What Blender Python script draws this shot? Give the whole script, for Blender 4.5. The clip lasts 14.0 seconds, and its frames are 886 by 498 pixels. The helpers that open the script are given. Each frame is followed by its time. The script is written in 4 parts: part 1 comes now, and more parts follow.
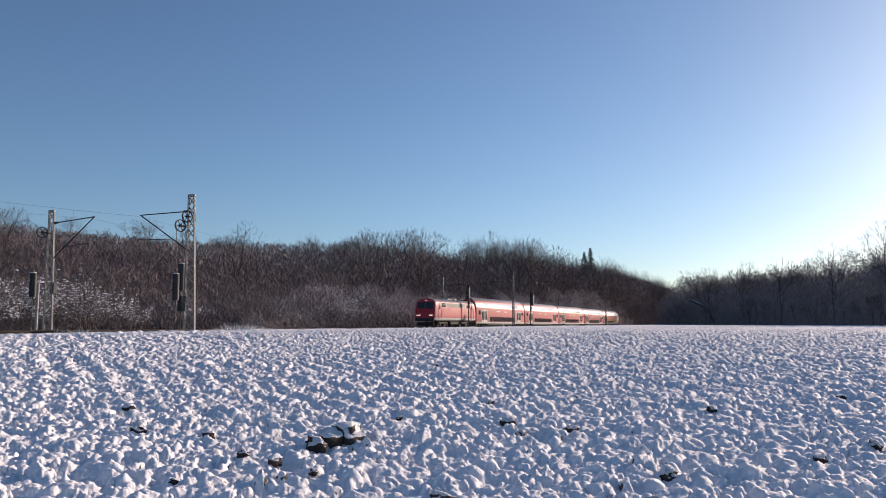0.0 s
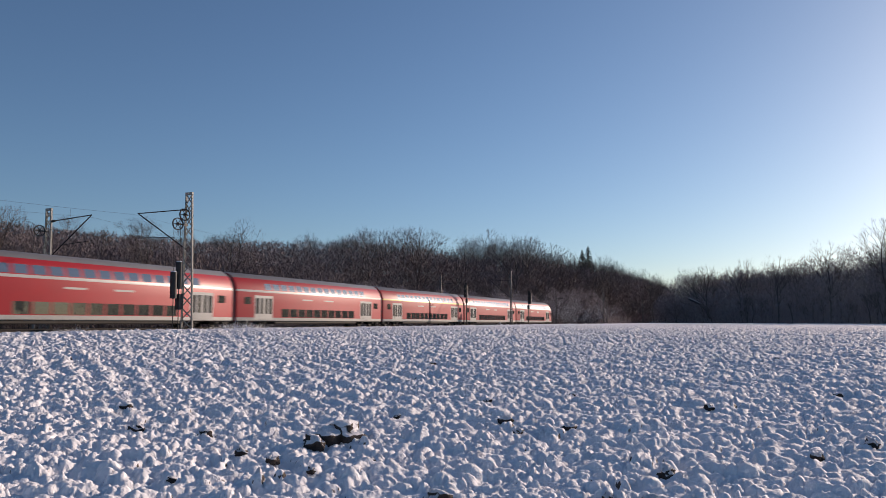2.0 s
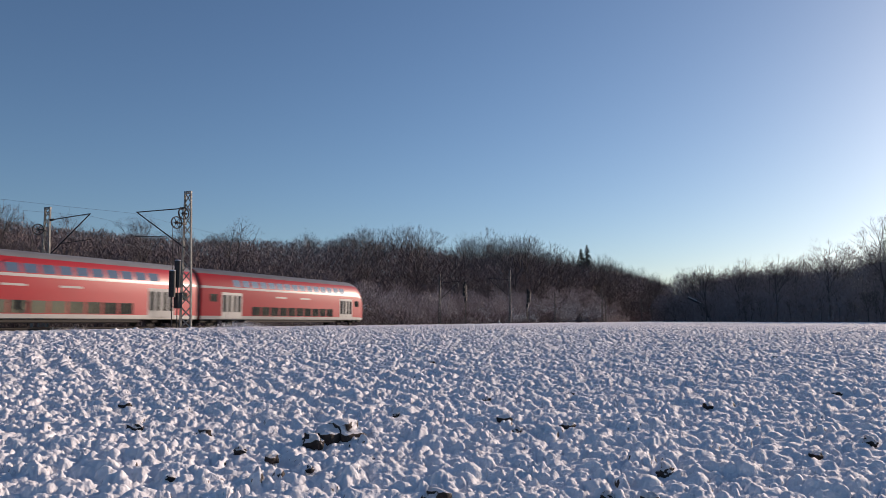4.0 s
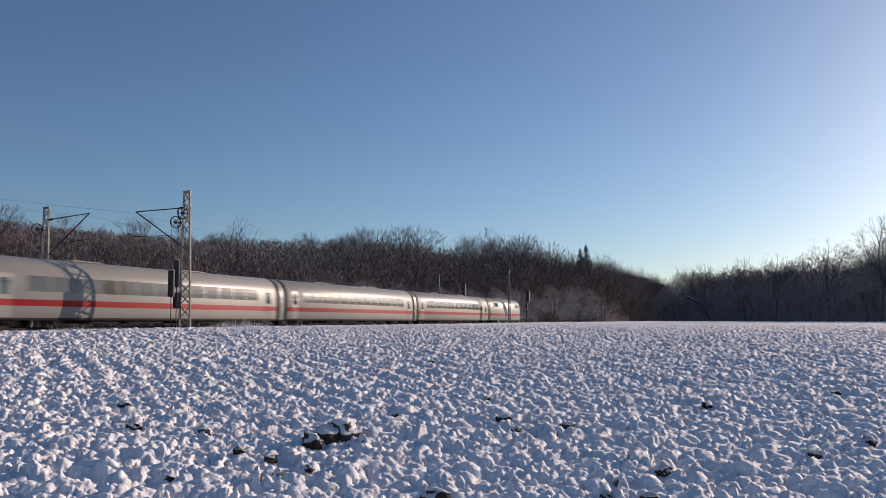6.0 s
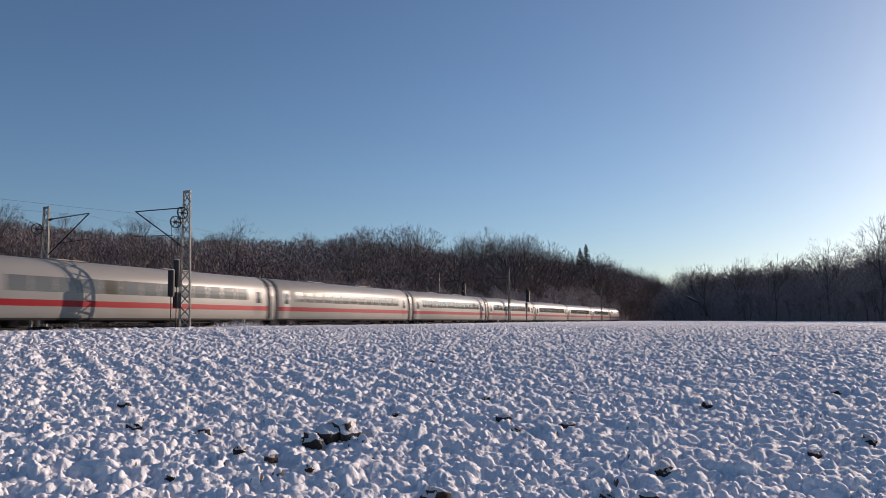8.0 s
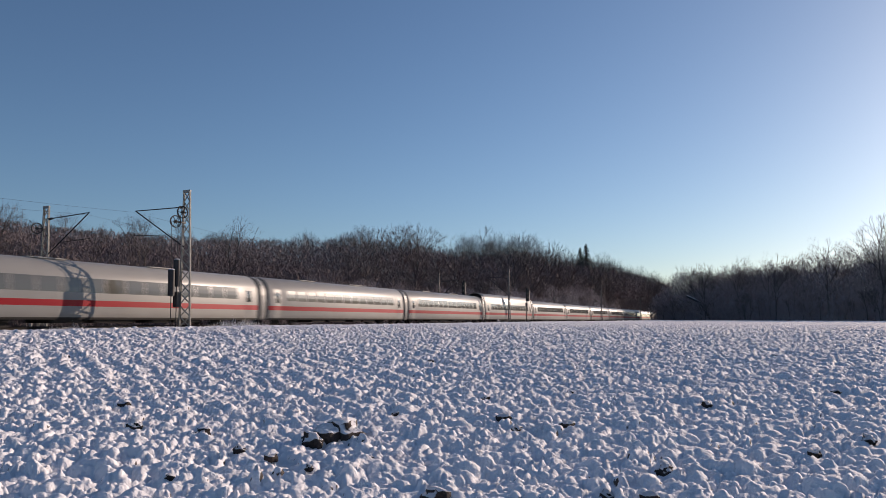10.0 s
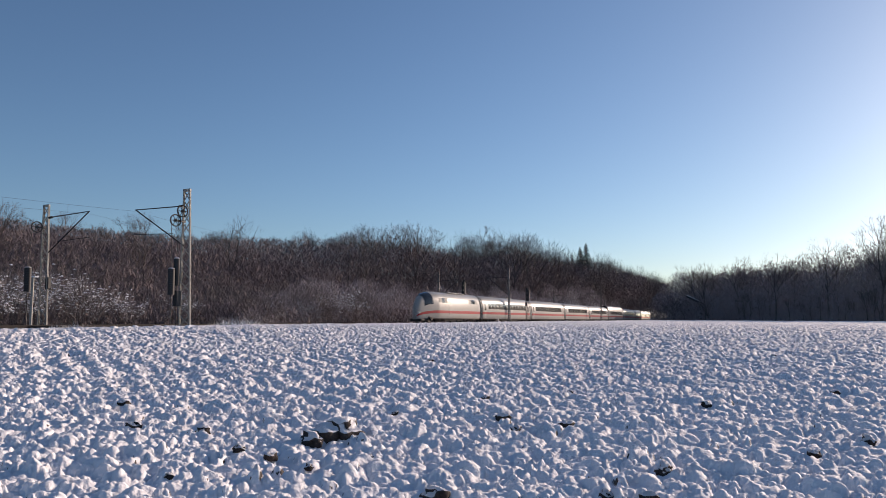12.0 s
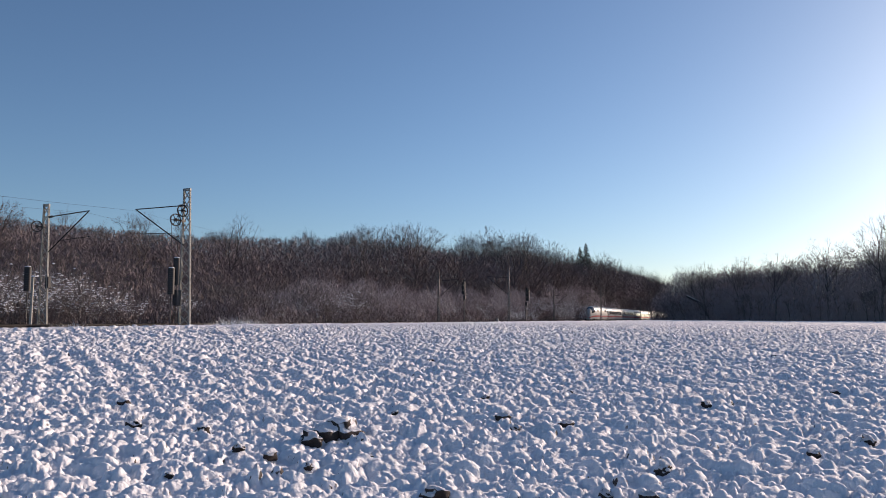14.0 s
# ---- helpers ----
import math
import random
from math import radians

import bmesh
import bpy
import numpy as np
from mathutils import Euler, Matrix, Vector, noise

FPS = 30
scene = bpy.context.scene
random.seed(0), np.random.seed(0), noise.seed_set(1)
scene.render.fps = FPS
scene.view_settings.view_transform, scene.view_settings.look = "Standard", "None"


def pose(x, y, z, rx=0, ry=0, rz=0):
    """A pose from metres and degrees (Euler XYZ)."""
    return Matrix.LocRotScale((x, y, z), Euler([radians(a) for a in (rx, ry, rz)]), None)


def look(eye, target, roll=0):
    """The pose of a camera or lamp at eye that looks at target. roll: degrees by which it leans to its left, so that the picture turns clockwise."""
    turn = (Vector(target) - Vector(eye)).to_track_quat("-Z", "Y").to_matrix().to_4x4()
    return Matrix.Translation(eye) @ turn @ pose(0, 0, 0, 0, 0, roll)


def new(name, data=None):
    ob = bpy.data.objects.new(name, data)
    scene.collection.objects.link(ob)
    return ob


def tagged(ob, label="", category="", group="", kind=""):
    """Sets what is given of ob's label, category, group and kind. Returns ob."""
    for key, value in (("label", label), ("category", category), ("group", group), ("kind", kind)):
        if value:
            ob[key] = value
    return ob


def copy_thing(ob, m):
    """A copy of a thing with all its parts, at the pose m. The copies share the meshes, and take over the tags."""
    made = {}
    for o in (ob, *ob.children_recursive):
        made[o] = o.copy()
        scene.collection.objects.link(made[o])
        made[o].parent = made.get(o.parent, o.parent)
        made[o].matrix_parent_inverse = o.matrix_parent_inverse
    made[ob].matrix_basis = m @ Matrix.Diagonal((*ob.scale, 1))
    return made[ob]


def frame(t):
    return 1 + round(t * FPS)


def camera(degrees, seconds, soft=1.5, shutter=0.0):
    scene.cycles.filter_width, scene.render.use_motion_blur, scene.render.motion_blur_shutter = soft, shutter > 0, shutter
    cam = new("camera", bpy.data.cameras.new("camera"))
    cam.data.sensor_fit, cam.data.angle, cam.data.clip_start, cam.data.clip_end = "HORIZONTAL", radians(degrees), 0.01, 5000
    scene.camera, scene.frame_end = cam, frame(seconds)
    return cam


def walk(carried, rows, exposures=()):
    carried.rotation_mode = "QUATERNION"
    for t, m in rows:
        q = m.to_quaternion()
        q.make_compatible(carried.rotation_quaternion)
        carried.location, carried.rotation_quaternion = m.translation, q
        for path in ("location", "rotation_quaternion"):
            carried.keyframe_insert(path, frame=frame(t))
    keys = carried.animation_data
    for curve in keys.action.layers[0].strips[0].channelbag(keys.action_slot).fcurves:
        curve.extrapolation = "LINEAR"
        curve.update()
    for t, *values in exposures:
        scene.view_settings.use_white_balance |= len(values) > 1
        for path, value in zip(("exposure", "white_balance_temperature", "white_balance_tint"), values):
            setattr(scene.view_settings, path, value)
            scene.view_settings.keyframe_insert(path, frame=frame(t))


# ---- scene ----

# The track runs along +Y; rail tops lie at z = 0; the ploughed field is on the +X side of it.
EYE = (0.0, 0.0, 0.4)
FOCAL = 1320.0
cam = camera(61.4, 14.0, soft=0.9, shutter=0.32)


def aim(dx, dy, roll):
    """The tripod head's pose: a slow sag from its rest, in thousandths of the focal length."""
    return pose(*EYE, 95.5 + math.degrees(dy / FOCAL), 0, 22.1 + math.degrees(dx / FOCAL)) @ pose(0, 0, 0, 0, 0, roll)


walk(cam, [
    (0.0, aim(7.4, 6.2, 0.08)), (0.5, aim(6.1, 5.5, 0.08)), (1.0, aim(5.0, 4.7, 0.075)), (1.5, aim(4.2, 4.0, 0.07)),
    (2.0, aim(3.5, 3.2, 0.065)), (2.5, aim(3.0, 2.4, 0.06)), (3.0, aim(2.5, 1.75, 0.06)), (4.2, aim(1.4, 0.8, 0.055)),
    (5.5, aim(0.5, 0.2, 0.045)), (6.5, aim(0.0, 0.0, 0.01)), (7.5, aim(0.0, -0.2, 0.0)), (9.2, aim(0.0, -0.9, 0.01)),
    (10.5, aim(0.0, -1.55, 0.03)), (11.5, aim(0.0, -2.05, 0.09)), (12.5, aim(-0.1, -2.4, 0.17)), (14.0, aim(-0.1, -2.6, 0.2)),
], exposures=[(0.0, 0.37, 7150, 13), (0.8, 0.33, 7150, 13), (1.6, 0.1, 7150, 13), (10.9, 0.08, 7150, 13), (11.8, 0.21, 7150, 13), (12.8, 0.31, 7150, 13), (14.0, 0.33, 7150, 13)])

# ---- light ----
SUN_TURN, SUN_RISE = 26.0, 14.5
world = bpy.data.worlds.new("sky")
scene.world = world
world.use_nodes = True
wn = world.node_tree.nodes
sky = wn.new("ShaderNodeTexSky")
sky.sky_type = "NISHITA"
sky.sun_disc = False
sky.sun_elevation, sky.sun_rotation = radians(SUN_RISE), radians(SUN_TURN)
sky.altitude, sky.air_density, sky.dust_density, sky.ozone_density = 100, 0.9, 0.5, 4.4
wn["Background"].inputs[1].default_value = 0.104
world.node_tree.links.new(sky.outputs[0], wn["Background"].inputs[0])
sun = new("sun", bpy.data.lights.new("sun", "SUN"))
sun.data.energy, sun.data.angle, sun.data.color = 4.25, radians(0.53), (1.0, 0.84, 0.74)
to_sun = Vector((math.sin(radians(SUN_TURN)) * math.cos(radians(SUN_RISE)), math.cos(radians(SUN_TURN)) * math.cos(radians(SUN_RISE)), math.sin(radians(SUN_RISE))))
sun.matrix_world = look(to_sun * 200, (0, 0, 0))


# ---- materials ----
def material(name, colour, rough=0.6, metal=0.0, second=None, grain=6.0, bump=0.0, fine=60.0, coat=0.0, dull=0.06, islands=0.0, stretch=(1, 1, 1)):
    """A surface: a colour that wanders towards a second one at two scales, with gloss and relief that follow it."""
    m = bpy.data.materials.new(name)
    m.use_nodes = True
    n, l = m.node_tree.nodes, m.node_tree.links
    p = n["Principled BSDF"]
    p.inputs["Metallic"].default_value = metal
    p.inputs["Coat Weight"].default_value = coat
    p.inputs["Coat Roughness"].default_value = dull
    co = n.new("ShaderNodeTexCoord")
    mp = n.new("ShaderNodeMapping")
    mp.inputs["Scale"].default_value = stretch
    l.new(co.outputs["Object"], mp.inputs[0])
    big, small = n.new("ShaderNodeTexNoise"), n.new("ShaderNodeTexNoise")
    big.inputs["Scale"].default_value, big.inputs["Detail"].default_value = grain, 4
    small.inputs["Scale"].default_value, small.inputs["Detail"].default_value = fine, 3
    for t in (big, small):
        l.new(mp.outputs[0], t.inputs["Vector"])
    blend = n.new("ShaderNodeMath")
    blend.operation = "MULTIPLY_ADD"
    l.new(small.outputs[0], blend.inputs[0])
    blend.inputs[1].default_value = 0.4
    sh = n.new("ShaderNodeMath")
    sh.operation = "MULTIPLY_ADD"
    l.new(big.outputs[0], sh.inputs[0])
    sh.inputs[1].default_value, sh.inputs[2].default_value = 1.6, -0.5
    l.new(sh.outputs[0], blend.inputs[2])
    fac = blend
    if islands:
        g = n.new("ShaderNodeNewGeometry")
        add = n.new("ShaderNodeMath")
        add.operation = "MULTIPLY_ADD"
        l.new(g.outputs["Random Per Island"], add.inputs[0])
        add.inputs[1].default_value = islands
        l.new(blend.outputs[0], add.inputs[2])
        fac = add
    ramp = n.new("ShaderNodeMix")
    ramp.data_type, ramp.clamp_factor = "RGBA", True
    second = second or tuple(c * 0.82 for c in colour)
    ramp.inputs["A"].default_value, ramp.inputs["B"].default_value = (*colour, 1), (*second, 1)
    l.new(fac.outputs[0], ramp.inputs["Factor"])
    l.new(ramp.outputs["Result"], p.inputs["Base Color"])
    r = n.new("ShaderNodeMapRange")
    r.inputs["To Min"].default_value, r.inputs["To Max"].default_value = rough * 0.85, min(1, rough * 1.2)
    l.new(small.outputs[0], r.inputs["Value"])
    l.new(r.outputs[0], p.inputs["Roughness"])
    if bump:
        b = n.new("ShaderNodeBump")
        b.inputs["Distance"].default_value = bump
        l.new(blend.outputs[0], b.inputs["Height"])
        l.new(b.outputs[0], p.inputs["Normal"])
    return m


def snow_material(name, bare=0.5, soil=(0.1, 0.079, 0.071)):
    """Snow on flat faces; brown soil shows where a face is too steep for snow to lie."""
    m = material(name, (0.9, 0.875, 0.885), 0.75, second=(0.85, 0.83, 0.845), grain=7.0, fine=45, bump=0.022)
    n, l = m.node_tree.nodes, m.node_tree.links
    p = n["Principled BSDF"]
    p.inputs["Specular IOR Level"].default_value = 0.12
    snow = p.inputs["Base Color"].links[0].from_socket
    g = n.new("ShaderNodeNewGeometry")
    sep = n.new("ShaderNodeSeparateXYZ")
    l.new(g.outputs["Normal"], sep.inputs[0])
    t = n.new("ShaderNodeTexNoise")
    t.inputs["Scale"].default_value, t.inputs["Detail"].default_value = 1.7, 3
    l.new(g.outputs["Position"], t.inputs["Vector"])
    a = n.new("ShaderNodeMath")
    a.operation = "MULTIPLY_ADD"
    l.new(t.outputs[0], a.inputs[0])
    a.inputs[1].default_value = -0.8
    l.new(sep.outputs["Z"], a.inputs[2])
    r = n.new("ShaderNodeMapRange")
    r.inputs["From Min"].default_value, r.inputs["From Max"].default_value = bare - 0.46, bare - 0.38
    l.new(a.outputs[0], r.inputs["Value"])
    earth = n.new("ShaderNodeTexNoise")
    earth.inputs["Scale"].default_value = 30
    em = n.new("ShaderNodeMix")
    em.data_type = "RGBA"
    em.inputs["A"].default_value, em.inputs["B"].default_value = (*soil, 1), (*(c * 0.45 for c in soil), 1)
    l.new(earth.outputs[0], em.inputs["Factor"])
    mix = n.new("ShaderNodeMix")
    mix.data_type = "RGBA"
    l.new(r.outputs[0], mix.inputs["Factor"])
    l.new(em.outputs["Result"], mix.inputs["A"])
    l.new(snow, mix.inputs["B"])
    l.new(mix.outputs["Result"], p.inputs["Base Color"])
    return m


SNOW = snow_material("field_snow", 0.53)
LUMP = snow_material("snow_capped_earth", 0.57)
SOIL = material("bare_soil", (0.06, 0.045, 0.035), 0.95, second=(0.025, 0.018, 0.014), grain=14, bump=0.02)
LITTER = material("leaf_litter", (0.06, 0.045, 0.038), 0.95, second=(0.03, 0.024, 0.021), grain=0.4, fine=6, bump=0.05)
BALLAST = material("ballast_stone", (0.075, 0.066, 0.06), 0.95, second=(0.035, 0.03, 0.028), grain=3, fine=30, bump=0.03)
BARK = material("grey_bark", (0.15, 0.128, 0.118), 0.9, second=(0.08, 0.066, 0.06), grain=3, fine=30, bump=0.01, islands=0.5)
TWIG = material("brown_twig", (0.2, 0.162, 0.158), 0.9, second=(0.11, 0.089, 0.088), grain=0.5, fine=8, islands=0.6)
BRUSH = material("thicket_twig", (0.26, 0.205, 0.203), 0.9, second=(0.19, 0.149, 0.148), grain=0.12, fine=1.5, islands=0.15)
# Rime, with the sunlit mist on the front bushes put into the colour.
EDGE = material("rimed_hazed_edge_twig", (0.6, 0.53, 0.525), 0.9, second=(0.32, 0.27, 0.266), grain=0.16, fine=1.2, islands=0.3)
GREYTWIG = material("grey_rimed_twig", (0.34, 0.30, 0.285), 0.9, second=(0.15, 0.12, 0.11), grain=0.6, fine=7, islands=0.6)
FROST = material("snowy_twig", (0.62, 0.60, 0.60), 0.7, second=(0.12, 0.095, 0.085), grain=1.5, fine=9, islands=0.5)
# Paler than rime alone: the far wood's haze is mixed into the colour.
RIMEHAZE = material("rimed_hazed_thicket_twig", (0.42, 0.36, 0.358), 0.9, second=(0.25, 0.212, 0.21), grain=0.12, fine=1.5, islands=0.3)
NEEDLE = material("spruce_needle", (0.035, 0.05, 0.035), 0.8, second=(0.02, 0.028, 0.02), grain=1, fine=9, islands=0.4)
GRASS = material("dry_grass", (0.38, 0.33, 0.26), 0.9, second=(0.6, 0.58, 0.56), grain=2, fine=12, islands=0.8)
STEEL = material("galvanised_steel", (0.42, 0.41, 0.37), 0.6, 0.1, second=(0.25, 0.24, 0.215), grain=5, fine=40)
WEATHERED = material("weathered_steel", (0.2, 0.19, 0.185), 0.7, 0.2, second=(0.12, 0.115, 0.11), grain=5, fine=40)
IRON = material("dark_iron", (0.05, 0.048, 0.05), 0.6, 0.3, second=(0.028, 0.026, 0.026), grain=6)
CABLE = material("copper_wire", (0.07, 0.065, 0.06), 0.5, 0.6)
RUST = material("rusty_rail", (0.035, 0.028, 0.025), 0.85, 0.1, second=(0.022, 0.018, 0.016))
CONCRETE = material("sleeper_concrete", (0.35, 0.33, 0.31), 0.9, second=(0.25, 0.235, 0.22))
CAP = material("snow_cap", (0.88, 0.88, 0.9), 0.6, second=(0.82, 0.83, 0.86), grain=4)
RED = material("traffic_red_paint", (0.44, 0.012, 0.022), 0.45, second=(0.37, 0.018, 0.026), grain=0.7, fine=9, coat=0.22, dull=0.3)
LOCORED = material("faded_red_paint", (0.46, 0.024, 0.042), 0.5, second=(0.37, 0.032, 0.042), grain=0.7, fine=9)
PALE = material("light_grey_paint", (0.52, 0.51, 0.49), 0.42, second=(0.43, 0.415, 0.39), grain=0.6, fine=9, coat=0.2, dull=0.33)
ROOF = material("grey_roof_paint", (0.23, 0.22, 0.22), 0.45, second=(0.17, 0.16, 0.16), grain=0.8, fine=7)
WHITE = material("ivory_white_paint", (0.345, 0.333, 0.312), 0.4, second=(0.285, 0.272, 0.25), grain=0.5, fine=8, coat=0.12, dull=0.22)
STRIPE = material("red_stripe_paint", (0.38, 0.01, 0.018), 0.4, second=(0.32, 0.015, 0.022), coat=0.1)
VENT = material("grey_vent_paint", (0.24, 0.228, 0.205), 0.7, second=(0.17, 0.16, 0.145), grain=2, fine=20)
YELLOW = material("yellow_stripe_paint", (0.75, 0.5, 0.05), 0.35, second=(0.66, 0.44, 0.06))
GLASS = material("dark_window_glass", (0.03, 0.035, 0.035), 0.08, second=(0.045, 0.05, 0.05), coat=1.0)
TINT = material("bronze_tinted_glass", (0.1, 0.097, 0.081), 0.16, second=(0.078, 0.075, 0.063), coat=0.7)
BELLOWS = material("grey_rubber_bellows", (0.2, 0.195, 0.185), 0.8, second=(0.07, 0.068, 0.065))
UNDER = material("sooty_underframe", (0.05, 0.044, 0.04), 0.85, second=(0.03, 0.026, 0.024), grain=3)
GLASS.node_tree.nodes["Principled BSDF"].inputs["IOR"].default_value = 1.6
# Part of the sky's blue reflection is put into the glass colour itself.
SKYGLASS = material("sky_reflection_glass", (0.10, 0.13, 0.17), 0.1, second=(0.08, 0.10, 0.13), coat=1.0)
SKYGLASS.node_tree.nodes["Principled BSDF"].inputs["IOR"].default_value = 2.3
DARKGLASS = material("black_cab_glass", (0.012, 0.014, 0.016), 0.06, second=(0.018, 0.02, 0.022))
LAMPGLASS = material("lamp_lens", (0.8, 0.8, 0.76), 0.15, coat=1.0)
GLOW = bpy.data.materials.new("lit_headlamp")
GLOW.use_nodes = True
GLOW.node_tree.nodes["Principled BSDF"].inputs["Emission Color"].default_value = (1, 0.93, 0.8, 1)
GLOW.node_tree.nodes["Principled BSDF"].inputs["Emission Strength"].default_value = 0.8


for paint, sheen in ((WHITE, 0.22), (STRIPE, 0.2), (RED, 0.25), (PALE, 0.25), (LOCORED, 0.3)):
    paint.node_tree.nodes["Principled BSDF"].inputs["Specular IOR Level"].default_value = sheen


# ---- mesh helpers ----
class Geo:
    """Collects faces and their materials for one mesh."""

    def __init__(self):
        self.v, self.f, self.m, self.mats = [], [], [], []

    def slot(self, mat):
        if mat not in self.mats:
            self.mats.append(mat)
        return self.mats.index(mat)

    def face(self, idx, mat):
        self.f.append(idx)
        self.m.append(self.slot(mat))

    def box(self, c, s, mat, turn=None):
        k = len(self.v)
        for i in (-0.5, 0.5):
            for j in (-0.5, 0.5):
                for h in (-0.5, 0.5):
                    p = Vector((i * s[0], j * s[1], h * s[2]))
                    self.v.append(tuple(Vector(c) + (turn @ p if turn else p)))
        for q in ((0, 1, 3, 2), (4, 6, 7, 5), (0, 4, 5, 1), (2, 3, 7, 6), (0, 2, 6, 4), (1, 5, 7, 3)):
            self.face([k + a for a in q], mat)
        return self

    def slab(self, c, s, mat, b=0.02):
        """A box with its edges chamfered all round its x-facing outline."""
        x, y, z = (a / 2 for a in s)
        rings = []
        for px, d in ((-x, b), (-x + b, 0), (x - b, 0), (x, b)):
            rings.append([(c[0] + px, c[1] + py, c[2] + pz) for py, pz in ((-y + d, -z + d), (y - d, -z + d), (y - d, z - d), (-y + d, z - d))])
        return self.loft(rings, mat, caps=True)

    def loft(self, rings, mat, caps=False, closed=True):
        k, n = len(self.v), len(rings[0])
        for r in rings:
            self.v.extend(r)
        for a in range(len(rings) - 1):
            for b in range(n if closed else n - 1):
                c = (b + 1) % n
                mm = mat(a, b) if callable(mat) else mat
                self.face([k + a * n + b, k + a * n + c, k + a * n + n + c, k + a * n + n + b], mm)
        if caps:
            mm = caps if caps is not True else mat(0, 0) if callable(mat) else mat
            self.face([k + b for b in reversed(range(n))], mm)
            self.face([k + (len(rings) - 1) * n + b for b in range(n)], mm)
        return self

    def tube(self, p, q, r, s, mat, n=6, caps=False):
        p, q = Vector(p), Vector(q)
        d = (q - p).normalized()
        a = d.cross(Vector((0, 0, 1)) if abs(d.z) < 0.9 else Vector((1, 0, 0))).normalized()
        b = d.cross(a)
        ring = [a * math.cos(2 * math.pi * i / n) + b * math.sin(2 * math.pi * i / n) for i in range(n)]
        return self.loft([[tuple(p + o * r) for o in ring], [tuple(q + o * s) for o in ring]], mat, caps)

    def strand(self, pts, r, mat, n=4):
        """One continuous thin rod through the points."""
        rings = []
        for i, p in enumerate(pts):
            d = (Vector(pts[min(i + 1, len(pts) - 1)]) - Vector(pts[max(i - 1, 0)])).normalized()
            a = d.cross(Vector((0, 0, 1))).normalized()
            b = d.cross(a)
            rings.append([tuple(Vector(p) + (a * math.cos(6.2832 * k / n) + b * math.sin(6.2832 * k / n)) * r) for k in range(n)])
        return self.loft(rings, mat)

    def mesh(self, name, smooth=None):
        me = bpy.data.meshes.new(name)
        me.from_pydata(self.v, [], self.f)
        for m in self.mats:
            me.materials.append(m)
        me.polygons.foreach_set("material_index", self.m)
        if smooth is not None:
            me.polygons.foreach_set("use_smooth", [True] * len(self.f))
            me.set_sharp_from_angle(angle=radians(smooth))
        me.update()
        return me


def part(name, geo, parent, label="", smooth=None):
    """One mesh object under a thing or a part."""
    ob = new(name, geo.mesh(name, smooth) if isinstance(geo, Geo) else geo)
    ob.parent = parent
    return tagged(ob, label)


def thing(name, label, category, group="", at=None):
    ob = new(name)
    if at is not None:
        ob.matrix_basis = at
    return tagged(ob, label, category, group)


# ---- the lie of the land ----
def rise(x):
    """The slope on which the wood across the tracks stands."""
    hill = np.clip((-49 - np.asarray(x, float)) / 55.0, 0, 1)
    return hill * hill * (3 - 2 * hill) * 14.0


def land(x, y):
    """Height of the ground (numpy arrays or numbers), without clods."""
    x, y = np.asarray(x, float), np.asarray(y, float)
    r = np.hypot(x, y)
    field = -0.95 + 0.98 * (1 - np.exp(-(r / 22.0) ** 1.6)) + np.clip(r - 60, 0, 260) * 0.0014
    bank = np.clip((-29.8 - x) / 2.5, 0, 1)
    bed = -0.42
    z = field * (1 - bank) + bed * bank
    return z + rise(x)


def bumps(x, y, cell, seed, keep=1.0):
    """Rounded lumps, one to a cell, each of its own size and height."""
    rng = np.random.default_rng(seed)
    size = 256
    jx, jy, hh, rr = (rng.random((size, size)) for _ in range(4))
    lives = rng.random((size, size)) < keep
    gx, gy = np.floor(x / cell).astype(int), np.floor(y / cell).astype(int)
    best = np.zeros_like(x)
    for i in (-1, 0, 1):
        for j in (-1, 0, 1):
            a, b = (gx + i) % size, (gy + j) % size
            cx, cy = (gx + i + jx[a, b]) * cell, (gy + j + jy[a, b]) * cell
            rad = cell * (0.35 + 0.6 * rr[a, b])
            q = 1 - ((x - cx) ** 2 + (y - cy) ** 2) / rad ** 2
            best = np.maximum(best, np.where(lives[a, b], np.sqrt(np.clip(q, 0, 1)) * (0.35 + 0.65 * hh[a, b]), 0))
    return best


